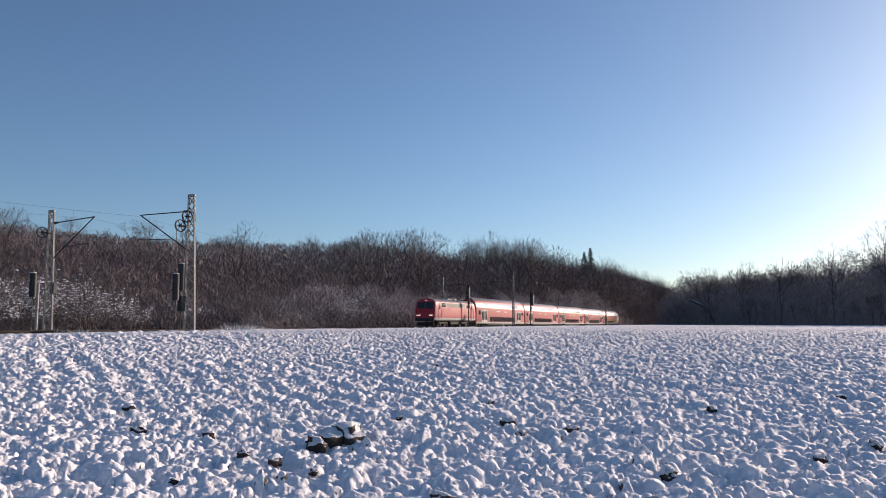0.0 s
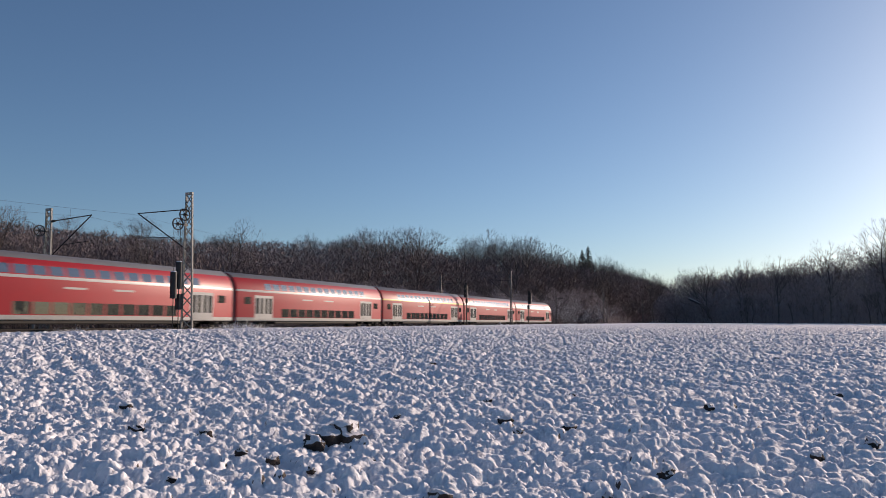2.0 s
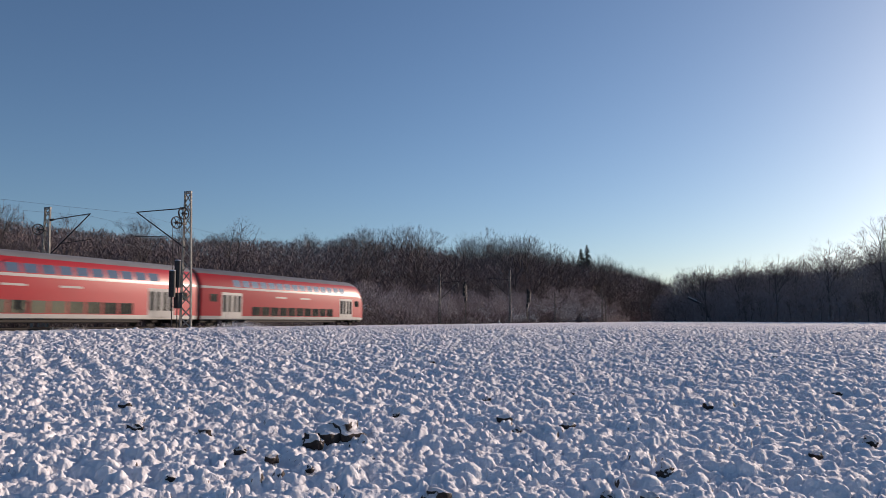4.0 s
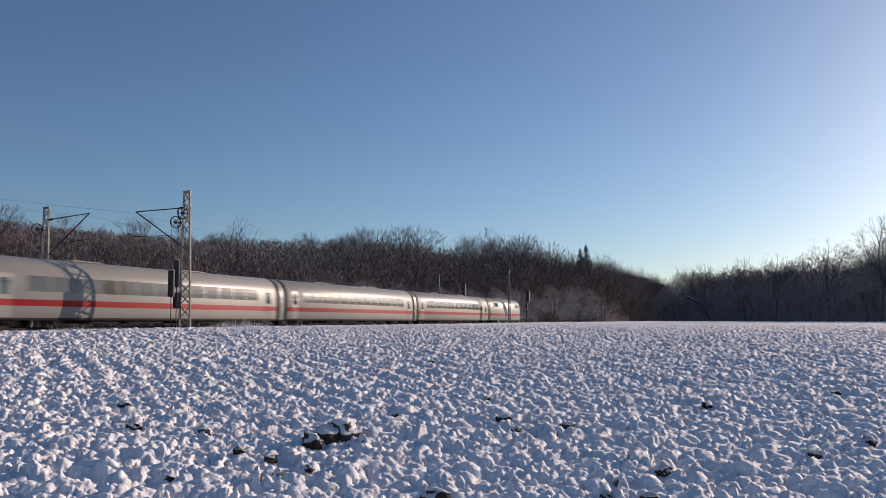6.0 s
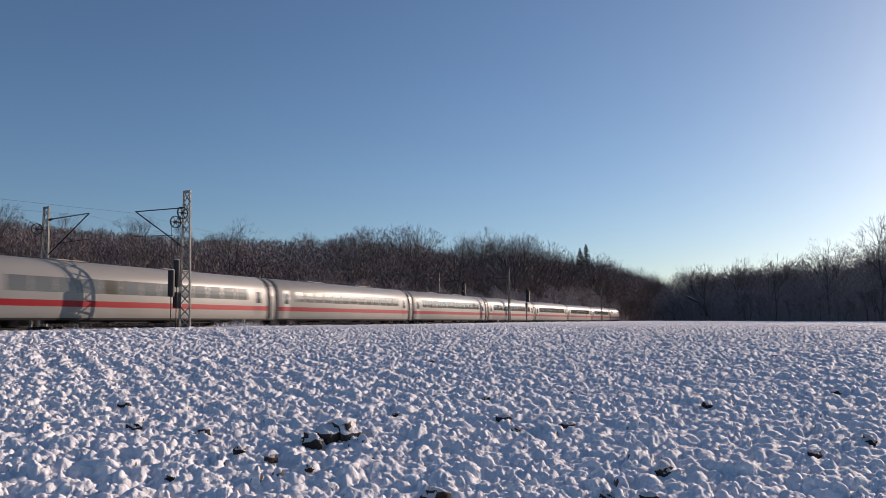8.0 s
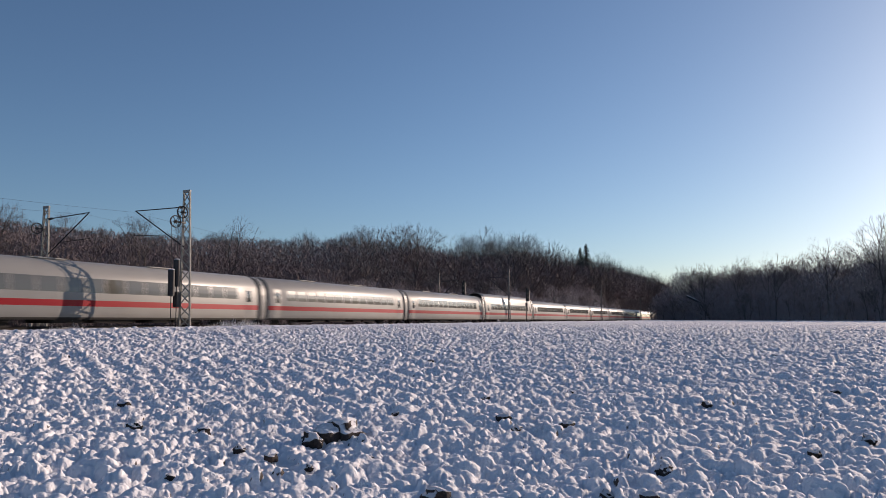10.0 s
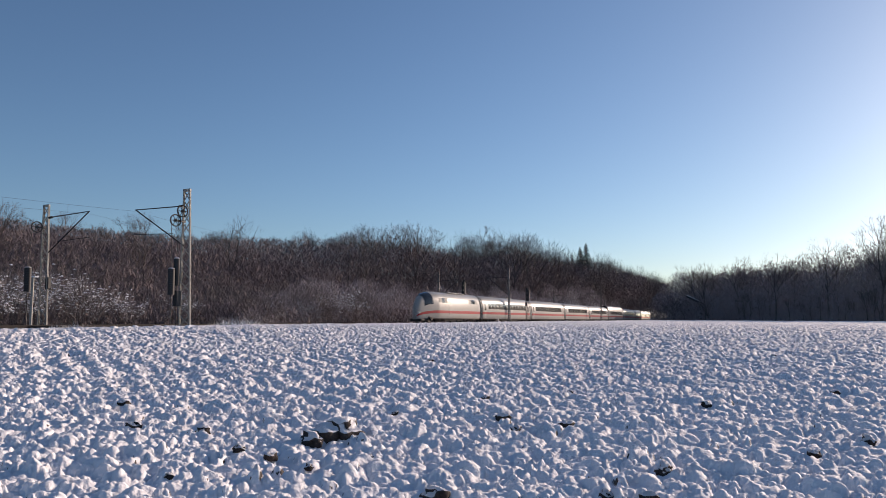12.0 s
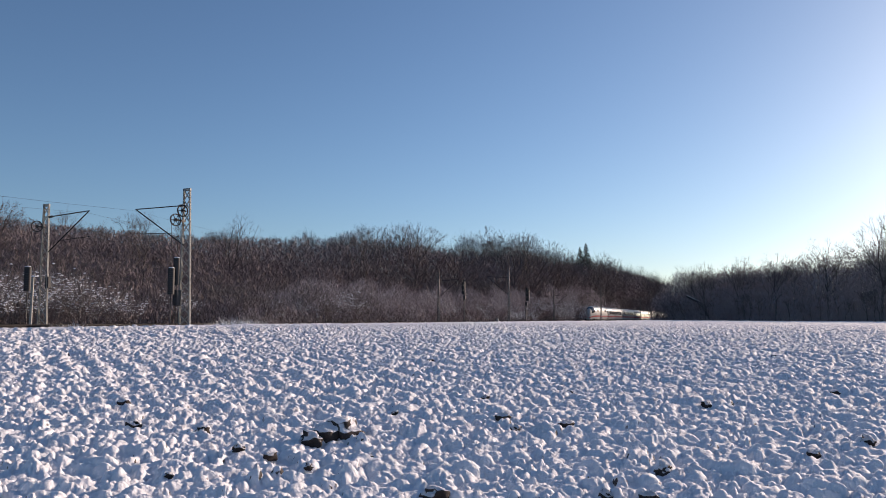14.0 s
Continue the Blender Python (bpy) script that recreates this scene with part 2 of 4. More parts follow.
def clods(x, y):
    """Relief of the ploughed soil under its snow: rounded clods, packed along the furrows."""
    across = 0.629 * x + 0.777 * y
    along = -0.777 * x + 0.629 * y
    wx = across + 0.05 * np.sin(6.1 * along + 3 * np.sin(2.3 * across))
    wy = along + 0.05 * np.sin(5.3 * across + 3 * np.sin(2.9 * along))
    r = np.hypot(x, y)
    # clods made taller with distance, to deepen their shade there
    tall = 1 + 0.5 * np.clip((r - 8) / 25, 0, 1)
    big = bumps(wx, wy, 0.36, 11, 0.12) * 0.06
    mid = bumps(wx, wy, 0.125, 12, 0.76) * 0.07 * tall
    small = bumps(wy + 3.3, wx - 1.7, 0.07, 13, 0.75) * 0.04 * tall
    fine = bumps(x, y, 0.045, 14, 0.7) * 0.012
    wave = across * 12.2 + 0.9 * np.sin(along * 0.7) + 0.6 * np.sin(along * 1.9 + across)
    furrow = 0.022 * np.sin(wave) * (0.6 + 0.4 * np.sin(along * 0.43 + 2.1 * np.sin(across * 0.31)))
    roll = furrow + 0.012 * np.sin(x * 1.1 + 0.7 * np.sin(y * 0.6)) * np.sin(y * 0.9 + 0.8 * np.sin(x * 0.5))
    # coarse far lumps added, their shade standing in for unresolved small clods
    far = bumps(wx, wy, 0.3, 15, 0.6) * 0.08 * np.clip((r - 60) / 40, 0, 1) + bumps(wx, wy, 1.0, 16, 0.6) * 0.08 * np.clip((r - 80) / 60, 0, 1)
    return big + mid + small + fine + roll + far - 0.065


def build_field():
    """One sheet of ground to the horizon, finest close to the footpath where the clods can be told apart."""
    rings = [0.6, 1.2, 1.9, 2.6, 3.2, 3.8, 4.3, 4.7, 5.0]
    while rings[-1] < 3200:
        r = rings[-1]
        rings.append(r * (1.0055 if r < 13 else 1.0045 if r < 60 else 1.01 if r < 130 else 1.03 if r < 330 else 1.25))
    rings = np.array(rings)
    fine = np.radians(np.linspace(-54.5, 10.5, 850))
    rest = np.radians(np.linspace(10.5, 305.5, 60))[1:-1]
    ang = np.concatenate([fine, rest])
    R, A = np.meshgrid(rings, ang, indexing="ij")
    X, Y = R * np.sin(A), R * np.cos(A)
    Z = land(X, Y)
    inside = np.clip((np.degrees(A) + 54.5) / 2, 0, 1) * np.clip((10.5 - np.degrees(A)) / 2, 0, 1)
    ploughed = np.clip((X + 30.5) / 1.5, 0, 1) * np.clip((300 - R) / 40, 0, 1) * np.clip((R - 4.65) / 0.4, 0, 1) * inside
    Z = Z + clods(X, Y) * ploughed
    nr, na = R.shape
    co = np.stack([X, Y, Z], -1).reshape(-1, 3)
    i = np.arange(nr - 1)[:, None] * na
    j = np.arange(na)[None]
    k = (j + 1) % na
    quads = np.stack([i + j, i + na + j, i + na + k, i + k], -1).reshape(-1, 4)
    co = np.vstack([co, [[0.0, 0.0, float(land(0.0, 0.0))]]])
    hub = np.stack([np.full(na, len(co) - 1), np.arange(na), (np.arange(na) + 1) % na], -1)
    me = bpy.data.meshes.new("ground")
    me.vertices.add(len(co))
    me.vertices.foreach_set("co", co.ravel())
    nq, nh = len(quads), len(hub)
    me.loops.add(quads.size + hub.size)
    me.loops.foreach_set("vertex_index", np.concatenate([quads.ravel(), hub.ravel()]))
    me.polygons.add(nq + nh)
    me.polygons.foreach_set("loop_start", np.concatenate([np.arange(nq) * 4, nq * 4 + np.arange(nh) * 3]))
    me.polygons.foreach_set("loop_total", np.concatenate([np.full(nq, 4), np.full(nh, 3)]))
    me.materials.append(SNOW)
    me.materials.append(LITTER)
    centre = np.vstack([co[quads].mean(1), co[hub].mean(1)])
    me.polygons.foreach_set("material_index", ((centre[:, 0] < -46.5) | ((centre[:, 0] + 33) * 0.87 + (centre[:, 1] - 278) * 0.492 > 1.5)).astype(np.int32))
    me.polygons.foreach_set("use_smooth", np.ones(nq + nh, bool))
    me.update(calc_edges=True)
    me.validate()
    tagged(new("ground", me), "ploughed field under broken snow with brown clods", "field", kind="structure")


build_field()


def clod_mesh(seed):
    """A broken lump of earth with snow lying on its top."""
    rng = random.Random(seed)
    bm = bmesh.new()
    bmesh.ops.create_icosphere(bm, subdivisions=3, radius=0.5)
    off = Vector((rng.uniform(0, 50), rng.uniform(0, 50), seed))
    for v in bm.verts:
        p = v.co.copy()
        k = 1 + 0.6 * noise.noise(p * 2.4 + off) + 0.4 * noise.noise(p * 5.5 + off) + 0.16 * noise.noise(p * 12 + off)
        v.co = Vector((p.x * k * 1.1, p.y * k * 0.85, max(-0.3, p.z * k * 0.72)))
    for f in bm.faces:
        f.smooth = True
    me = bpy.data.meshes.new("earth_clod")
    bm.to_mesh(me)
    bm.free()
    me.materials.append(LUMP)
    return me


def build_clods():
    kinds = [clod_mesh(600 + i) for i in range(5)]
    spots = [(-4.0, 6.44, 0.2), (-3.98, 6.68, 0.29), (-3.92, 6.91, 0.38), (-4.38, 5.81, 0.15), (-3.92, 5.64, 0.16), (-3.4, 5.44, 0.11), (-1.88, 8.25, 0.19), (-0.53, 10.41, 0.18), (0.01, 6.8, 0.14), (0.51, 7.52, 0.16), (1.05, 8.37, 0.19), (-2.68, 8.45, 0.2), (-5.27, 6.37, 0.18), (-6.2, 6.39, 0.23), (-7.45, 7.48, 0.19), (-0.66, 6.43, 0.22), (-6.42, 15.1, 0.16), (0.54, 18.78, 0.14), (-0.97, 5.51, 0.13), (-3.08, 5.9, 0.15), (-3.02, 5.37, 0.1), (-0.68, 5.54, 0.17), (-2.08, 5.01, 0.24), (-2.33, 7.85, 0.15), (-0.17, 17.61, 0.13), (-3.98, 8.28, 0.11), (-2.45, 11.05, 0.12), (-4.22, 4.72, 0.1), (-3.42, 10.03, 0.13), (1.15, 12.15, 0.15)]
    for i, (x, y, w) in enumerate(spots):
        w *= 1.0 if i < 3 else 0.68
        ob = tagged(new("earth_clod", kinds[i % 5]), "dark brown earth clod capped with snow in the field", "clod", "large clods")
        z = float(land(x, y)) + w * 0.02
        ob.matrix_basis = pose(x, y, z, 0, 0, i * 67) @ Matrix.Diagonal((w * 1.1, w * 1.1, w * 1.1, 1))


build_clods()


# ---- railway ----
NEAR, FAR = -36.35, -40.6
S0, S1 = -60.0, 620.0


def build_track():
    g = Geo()
    prof = [(-31.8, -0.6), (-33.5, -0.22), (-43.4, -0.22), (-45.2, -0.6)]
    g.loft([[(x, y, z) for x, z in prof] for y in (S0, S1)], BALLAST, closed=False)
    tagged(new("ballast_bed", g.mesh("ballast_bed")), "brown crushed-stone ballast bed under two tracks", "ballast", kind="structure")
    for centre in (NEAR, FAR):
        track = thing("railway_track", "straight railway track of rusty rails on concrete sleepers", "track", "parallel tracks", pose(centre, 0, 0))
        rail = Geo()
        sec = [(-0.06, -0.17), (0.06, -0.17), (0.06, -0.15), (0.012, -0.13), (0.012, -0.05), (0.035, -0.03), (0.035, 0), (-0.035, 0), (-0.035, -0.03), (-0.012, -0.05), (-0.012, -0.13), (-0.06, -0.15)]
        rail.loft([[(x, y, z) for x, z in sec] for y in (S0, S1)], RUST)
        me = rail.mesh("rail")
        for side in (-0.75, 0.75):
            ob = part("rail", me, track)
            ob.location.x = side
        sl = Geo().slab((0, 0, -0.2), (2.6, 0.26, 0.09), CONCRETE).mesh("sleeper")
        for i in range(150):
            ob = part("sleeper", sl, track)
            ob.location.y = 15 + i * 0.6


build_track()


def lattice(height, base, top, depth, steel=STEEL):
    """A lattice post: four corner angles with crossing lattice bars on its two faces."""
    legs, bars, head = [], [], Geo()
    for sx in (-1, 1):
        for sy in (-1, 1):
            g = Geo()
            a, b = Vector((sx * base / 2, sy * depth / 2, -0.3)), Vector((sx * top / 2, sy * depth / 2, height))
            for w, t in (((0.09, 0.02), 0), ((0.02, 0.09), 1)):
                g.loft([[(p.x + u * w[0] / 2 - sx * (0 if t else 0.03), p.y + v * w[1] / 2 - sy * (0.03 if t else 0), p.z) for u, v in ((-1, -1), (1, -1), (1, 1), (-1, 1))] for p in (a, b)], steel, caps=True)
            legs.append(g)
    n = max(5, round(height / (base * 0.78)))
    for i in range(n):
        z0, z1 = height * i / n, height * (i + 1) / n
        w0, w1 = (base + (top - base) * z / height for z in (z0, z1))
        s = 1 if i % 2 else -1
        for sy in (-1, 1):
            bars.append(Geo().tube((-s * sy * w0 / 2, sy * depth / 2, z0), (s * sy * w1 / 2, sy * depth / 2, z1), 0.042, 0.042, steel, 4))
    head.slab((0, 0, height - 0.06), (top + 0.06, depth + 0.06, 0.16), steel)
    return legs, bars, head


def cantilever(mast, side, z_arm, reach, mast_half, tilt=0.18):
    """The arm that carries the wires over the track; side is +1 or -1 in x."""
    g = Geo()
    tip = (side * reach, 0, z_arm + tilt)
    g.tube((side * mast_half, 0, z_arm - 0.05), tip, 0.036, 0.034, IRON, 8)
    arm = part("cantilever_tube", g, mast, "dark steel top tube")
    g2 = Geo().tube((side * mast_half, 0, z_arm - 2.55), tip, 0.042, 0.04, IRON, 8)
    part("strut", g2, mast)
    g3 = Geo()
    for i in range(5):
        x = side * (mast_half + 0.1 + i * 0.07)
        g3.tube((x, 0, z_arm - 0.06 + i * 0.006), (x + side * 0.03, 0, z_arm - 0.05 + i * 0.006), 0.09, 0.07, IRON, 8, True)
    part("insulator", g3, arm, "ribbed brown insulator")
    g4 = Geo().tube((side * (mast_half + 0.9), 0, z_arm - 1.75), (side * (reach + 0.1), 0, z_arm - 1.62), 0.022, 0.02, IRON, 6)
    g4.tube((side * (reach - 0.4), 0, z_arm - 1.64), (side * (reach - 0.4), 0, z_arm - 1.95), 0.015, 0.015, IRON, 5)
    part("steady_arm", g4, mast)


def tension_wheel(r, mast, m):
    """A rim with a hub and six spokes."""
    n = 20

    def hoop(rad, w):
        g, rings = Geo(), []
        for i in range(n + 1):
            a = 2 * math.pi * i / n
            rings.append([((rad + du) * math.cos(a), dv, (rad + du) * math.sin(a)) for du, dv in ((-0.03, -w), (0.03, -w), (0.03, w), (-0.03, w))])
        return g.loft(rings, IRON)
    wheel = part("tension_wheel", hoop(r, 0.035), mast, "spoked iron tension wheel", 40)
    wheel.matrix_basis = m
    part("hub", hoop(r * 0.22, 0.04), wheel, smooth=40)
    for i in range(6):
        a = 2 * math.pi * i / 6
        part("spoke", Geo().tube((r * 0.2 * math.cos(a), 0, r * 0.2 * math.sin(a)), (r * math.cos(a), 0, r * math.sin(a)), 0.022, 0.022, IRON, 5), wheel)
    return wheel


def weight_stack(x, y, z0, z1, r, mast):
    """A column of cast discs on a rod, hung from the wheel."""
    stack = part("weight_stack", Geo().tube((x, y, z0 - 0.05), (x, y, z1 + 0.02), 0.04, 0.04, IRON, 8, True), mast, "black stack of iron tension weights")
    n = int((z1 - z0) / 0.11)
    disc = Geo().tube((0, 0, 0), (0, 0, 0.108), r, r, IRON, 12, True).mesh("disc", 40)
    for i in range(n):
        ob = part("disc", disc, stack)
        ob.location = (x, y, z0 + (z1 - z0) * i / n)
    part("snow_cap", Geo().tube((x, y, z1), (x, y, z1 + 0.05), r, r * 0.7, CAP, 12, True), stack, "thin cap of snow")
    return stack


def build_near_mast():
    """The tall post before the tracks, with two tension wheels and their weights."""
    mast = thing("catenary_mast", "pale steel lattice catenary mast with tension wheels beside the track", "mast", at=pose(-32.2, 36.9, -0.1, 0, -1.0, 0))
    legs, bars, head = lattice(8.62, 0.9, 0.5, 0.1)
    for g in legs:
        part("leg", g, mast)
    for g in bars:
        part("lattice_bar", g, mast)
    part("head_plate", head, mast)
    part("footing", Geo().slab((0, 0, -0.35), (0.95, 0.8, 0.7), CONCRETE, 0.04), mast)
    cantilever(mast, -1, 7.62, 4.15, 0.2, -0.02)
    for y, z, drop, s0, s1 in ((-0.25, 7.2, -0.66, 2.55, 4.2), (-0.85, 6.55, -1.12, 1.95, 3.55)):
        tension_wheel(0.36, mast, pose(-0.1, y, z, 0, 0, 75))
        part("wheel_bracket", Geo().box((-0.1, y / 2, z), (0.1, abs(y), 0.1), IRON).box((-0.1, y, z), (0.3, 0.08, 0.08), IRON), mast)
        part("weight_cable", Geo().tube((-0.1, y - 0.34, z - 0.1), (-0.1, drop, s1), 0.016, 0.016, IRON, 5), mast)
        weight_stack(-0.1, drop, s0, s1, 0.2, mast)
        part("guide_rod", Geo().tube((-0.1, drop, s0), (-0.1, drop, 0.0), 0.03, 0.03, IRON, 5), mast)
    part("switch_box", Geo().slab((-0.1, -0.6, 1.75), (0.35, 0.4, 0.95), IRON, 0.04), mast, "dark switch box")
    return mast


def build_far_mast():
    mast = thing("catenary_mast", "pale steel lattice catenary mast behind the tracks before snowy bushes", "mast", at=pose(-44.3, 36.9, -0.2, 0, -1.2, 0))
    legs, bars, head = lattice(8.4, 0.88, 0.5, 0.1)
    for g in legs:
        part("leg", g, mast)
    for g in bars:
        part("lattice_bar", g, mast)
    part("head_plate", head, mast)
    part("footing", Geo().slab((0, 0, -0.35), (0.95, 0.8, 0.7), CONCRETE, 0.04), mast)
    cantilever(mast, 1, 7.55, 3.95, 0.2, 0.12)
    tension_wheel(0.36, mast, pose(-0.05, -0.65, 6.8, 0, 0, 75))
    part("wheel_bracket", Geo().box((-0.05, -0.33, 6.8), (0.1, 0.65, 0.1), IRON), mast)
    part("weight_cable", Geo().tube((-0.05, -1.0, 6.7), (-0.05, -1.2, 4.0), 0.015, 0.015, IRON, 5), mast)
    weight_stack(-0.05, -1.2, 2.4, 4.0, 0.22, mast)
    part("guide_rod", Geo().tube((-0.05, -1.2, 2.4), (-0.05, -1.2, 0.0), 0.03, 0.03, IRON, 5), mast)
    part("switch_box", Geo().slab((0.3, 0.1, 3.0), (0.28, 0.3, 0.8), IRON, 0.04), mast, "dark switch box")
    post = thing("marker_post", "thin grey steel post with a snow cap behind the mast", "post", at=pose(-45.4, 36.9, -0.4))
    part("shaft", Geo().tube((0, 0, 0), (0, 0, 3.65), 0.09, 0.09, STEEL, 10, True), post)
    part("cap", Geo().slab((0.1, 0, 3.65), (0.55, 0.3, 0.08), CAP), post)
    return mast


build_near_mast()
build_far_mast()


def build_line_mast(x, y, side, height, group):
    mast = thing("catenary_mast", "slender steel catenary mast standing along the track", "mast", group, pose(x, y, -0.2))
    legs, bars, head = lattice(height, 0.44, 0.13, 0.12, WEATHERED)
    for g in legs:
        part("leg", g, mast)
    for g in bars:
        part("lattice_bar", g, mast)
    part("head_plate", head, mast)
    part("footing", Geo().slab((0, 0, -0.35), (0.9, 0.8, 0.7), CONCRETE, 0.04), mast)
    cantilever(mast, side, height - 1.3, 3.4, 0.1)
    return mast


for st in (105.4, 180.5, 252.0):
    build_line_mast(-32.3, st, -1, 8.1, "line masts")
    build_line_mast(-44.3, st + 2.0, 1, 7.9, "line masts")


def build_wires():
    """Contact wire and messenger over each track, sagging between the masts, with droppers."""
    stations = [-33.0, 36.8, 105.4, 180.5, 252.0, 322.0]
    for centre, zig in ((NEAR, 0.3), (FAR, -0.3)):
        line = thing("overhead_line", "thin dark overhead contact line along the track", "wire", "overhead lines")
        for a, b in zip(stations, stations[1:]):
            low, high = Geo(), Geo()
            n = 14
            pts = []
            for i in range(n + 1):
                u = i / n
                x = centre + zig * (1 - 2 * u)
                y = a + (b - a) * u
                pts.append(((x, y, 5.65), (x, y, 7.35 - 1.1 * 4 * u * (1 - u))))
            low.strand([p[0] for p in pts], 0.0055, CABLE)
            high.strand([p[1] for p in pts], 0.0055, CABLE)
            part("contact_wire", low, line)
            part("messenger_wire", high, line)
            for p in pts[1:-1:2]:
                part("dropper", Geo().tube(p[0], p[1], 0.006, 0.006, CABLE, 3), line)
            zig = -zig


build_wires()


def build_signal(x, y, height, label, offset):
    sig = thing("railway_signal", label, "signal", "", pose(x, y, -0.3))
    part("post", Geo().tube((0, 0, 0), (0, 0, height), 0.075, 0.065, IRON, 10, True), sig)
    head = part("signal_head", Geo().slab((offset, 0, height - 0.9), (0.5, 0.32, 1.8), IRON, 0.05), sig, "black lamp housing seen from behind")
    for z in (height - 0.5, height - 1.2):
        part("hood", Geo().tube((offset, -0.1, z), (offset, -0.42, z), 0.13, 0.15, IRON, 12), head)
    part("top_board", Geo().slab((offset * 0.4, 0, height + 0.15), (0.34, 0.06, 0.36), IRON, 0.02), sig)
    part("ladder", Geo().tube((0.2, 0.1, 0), (0.2, 0.1, height - 1.5), 0.02, 0.02, IRON, 5).tube((0.4, 0.1, 0), (0.4, 0.1, height - 1.5), 0.02, 0.02, IRON, 5), sig)
    part("lower_box", Geo().slab((0.05, 0, height - 2.3), (0.34, 0.26, 0.6), IRON, 0.04), sig)
    return sig


build_signal(-38.5, 103.2, 6.2, "tall dark light signal standing between the tracks", -0.12)
build_signal(-32.8, 116.3, 5.5, "dark light signal on a post beside the near track", 0.28)
post = thing("marker_post", "short white kilometre post at the field's edge", "post", at=pose(-32.2, 99.7, -0.3))
part("shaft", Geo().slab((0, 0, 0.42), (0.28, 0.22, 0.84), PALE, 0.03), post)


# ---- trains ----
def hull(profile, stations, band, ends=True, rake=0.0):
    """A closed body: the half profile mirrored, lofted through stations of (y, width factor, top factor, floor)."""
    g = Geo()
    full = [(x, z) for x, z in profile] + [(-x, z) for x, z in reversed(profile) if x > 0.001]
    rings = []
    for y, fw, ft, fl in stations:
        base = profile[0][1]
        back = -math.copysign(rake, y) if abs(y) > 7.5 else 0
        rings.append([(x * fw, y + back * max(0, z - 2.2), max(base, base + (z - base) * ft) + fl) for x, z in full])
    nz = [z for x, z in full]

    def pick(a, b):
        return band(0.5 * (nz[b] + nz[(b + 1) % len(full)]), b)
    g.loft(rings, pick, caps=ends)
    return g


def bogie_meshes():
    frame_geo = Geo().slab((1.05, 0, 0.62), (0.16, 3.3, 0.26), UNDER, 0.03).slab((-1.05, 0, 0.62), (0.16, 3.3, 0.26), UNDER, 0.03).slab((0, 0, 0.66), (2.1, 0.6, 0.24), UNDER, 0.03)
    for sx in (-1, 1):
        for sy in (-1, 1):
            frame_geo.slab((sx * 1.12, sy * 1.25, 0.46), (0.2, 0.4, 0.36), UNDER, 0.04)
    wheel_geo = Geo().tube((-0.07, 0, 0), (0.07, 0, 0), 0.46, 0.46, UNDER, 20, True)
    return frame_geo.mesh("bogie"), wheel_geo.mesh("wheel")


BOGIE, WHEEL = bogie_meshes()


def add_bogie(car, y):
    b = part("bogie", BOGIE, car, "sooty steel bogie")
    b.location.y = y
    for sx in (-0.75, 0.75):
        for sy in (-1.25, 1.25):
            w = part("wheel", WHEEL, b)
            w.location = (sx, sy, 0.46)


def side_x(profile, z):
    for (x0, z0), (x1, z1) in zip(profile, profile[1:]):
        if z0 <= z <= z1 and z1 > z0:
            return x0 + (x1 - x0) * (z - z0) / (z1 - z0)
    return profile[-1][0]


def wall_panel(profile, z0, z1, length, mat, proud=0.006, thick=0.03, marks=()):
    """A panel that lies on the flank between two heights, its middle at y = 0, on the +x side."""
    g = Geo()
    zs = sorted([z0 + (z1 - z0) * i / 3 for i in range(4)] + list(marks))
    outer = [(side_x(profile, z) + proud, z) for z in zs]
    inner = [(side_x(profile, z) - thick, z) for z in reversed(zs)]
    ring = outer + inner
    heights = [z for x, z in ring]
    pick = (lambda a, b: mat(0.5 * (heights[b] + heights[(b + 1) % len(ring)]), b)) if callable(mat) else mat
    g.loft([[(x, -length / 2, z) for x, z in ring], [(x, length / 2, z) for x, z in ring]], pick, caps=WHITE if callable(mat) else True)
    return g.mesh("panel")


def put_pair(name, me, car, y, label="", both=True):
    """A flank piece on the field side and, turned round, on the other."""
    obs = []
    for turn in ((0, 180) if both else (0,)):
        ob = part(name, me, car, label)
        ob.matrix_basis = pose(0, y, 0, 0, 0, turn)
        obs.append(ob)
    return obs


ICE = [(1.36, 0.42), (1.44, 0.55), (1.485, 0.85), (1.505, 1.17), (1.51, 1.52), (1.505, 1.9), (1.47, 2.35), (1.40, 2.82), (1.31, 3.08), (1.17, 3.32), (0.98, 3.52), (0.72, 3.69), (0.4, 3.80), (0.0, 3.84)]


def ice_band(z, b):
    return UNDER if z < 0.5 else STRIPE if 1.17 < z < 1.52 else WHITE


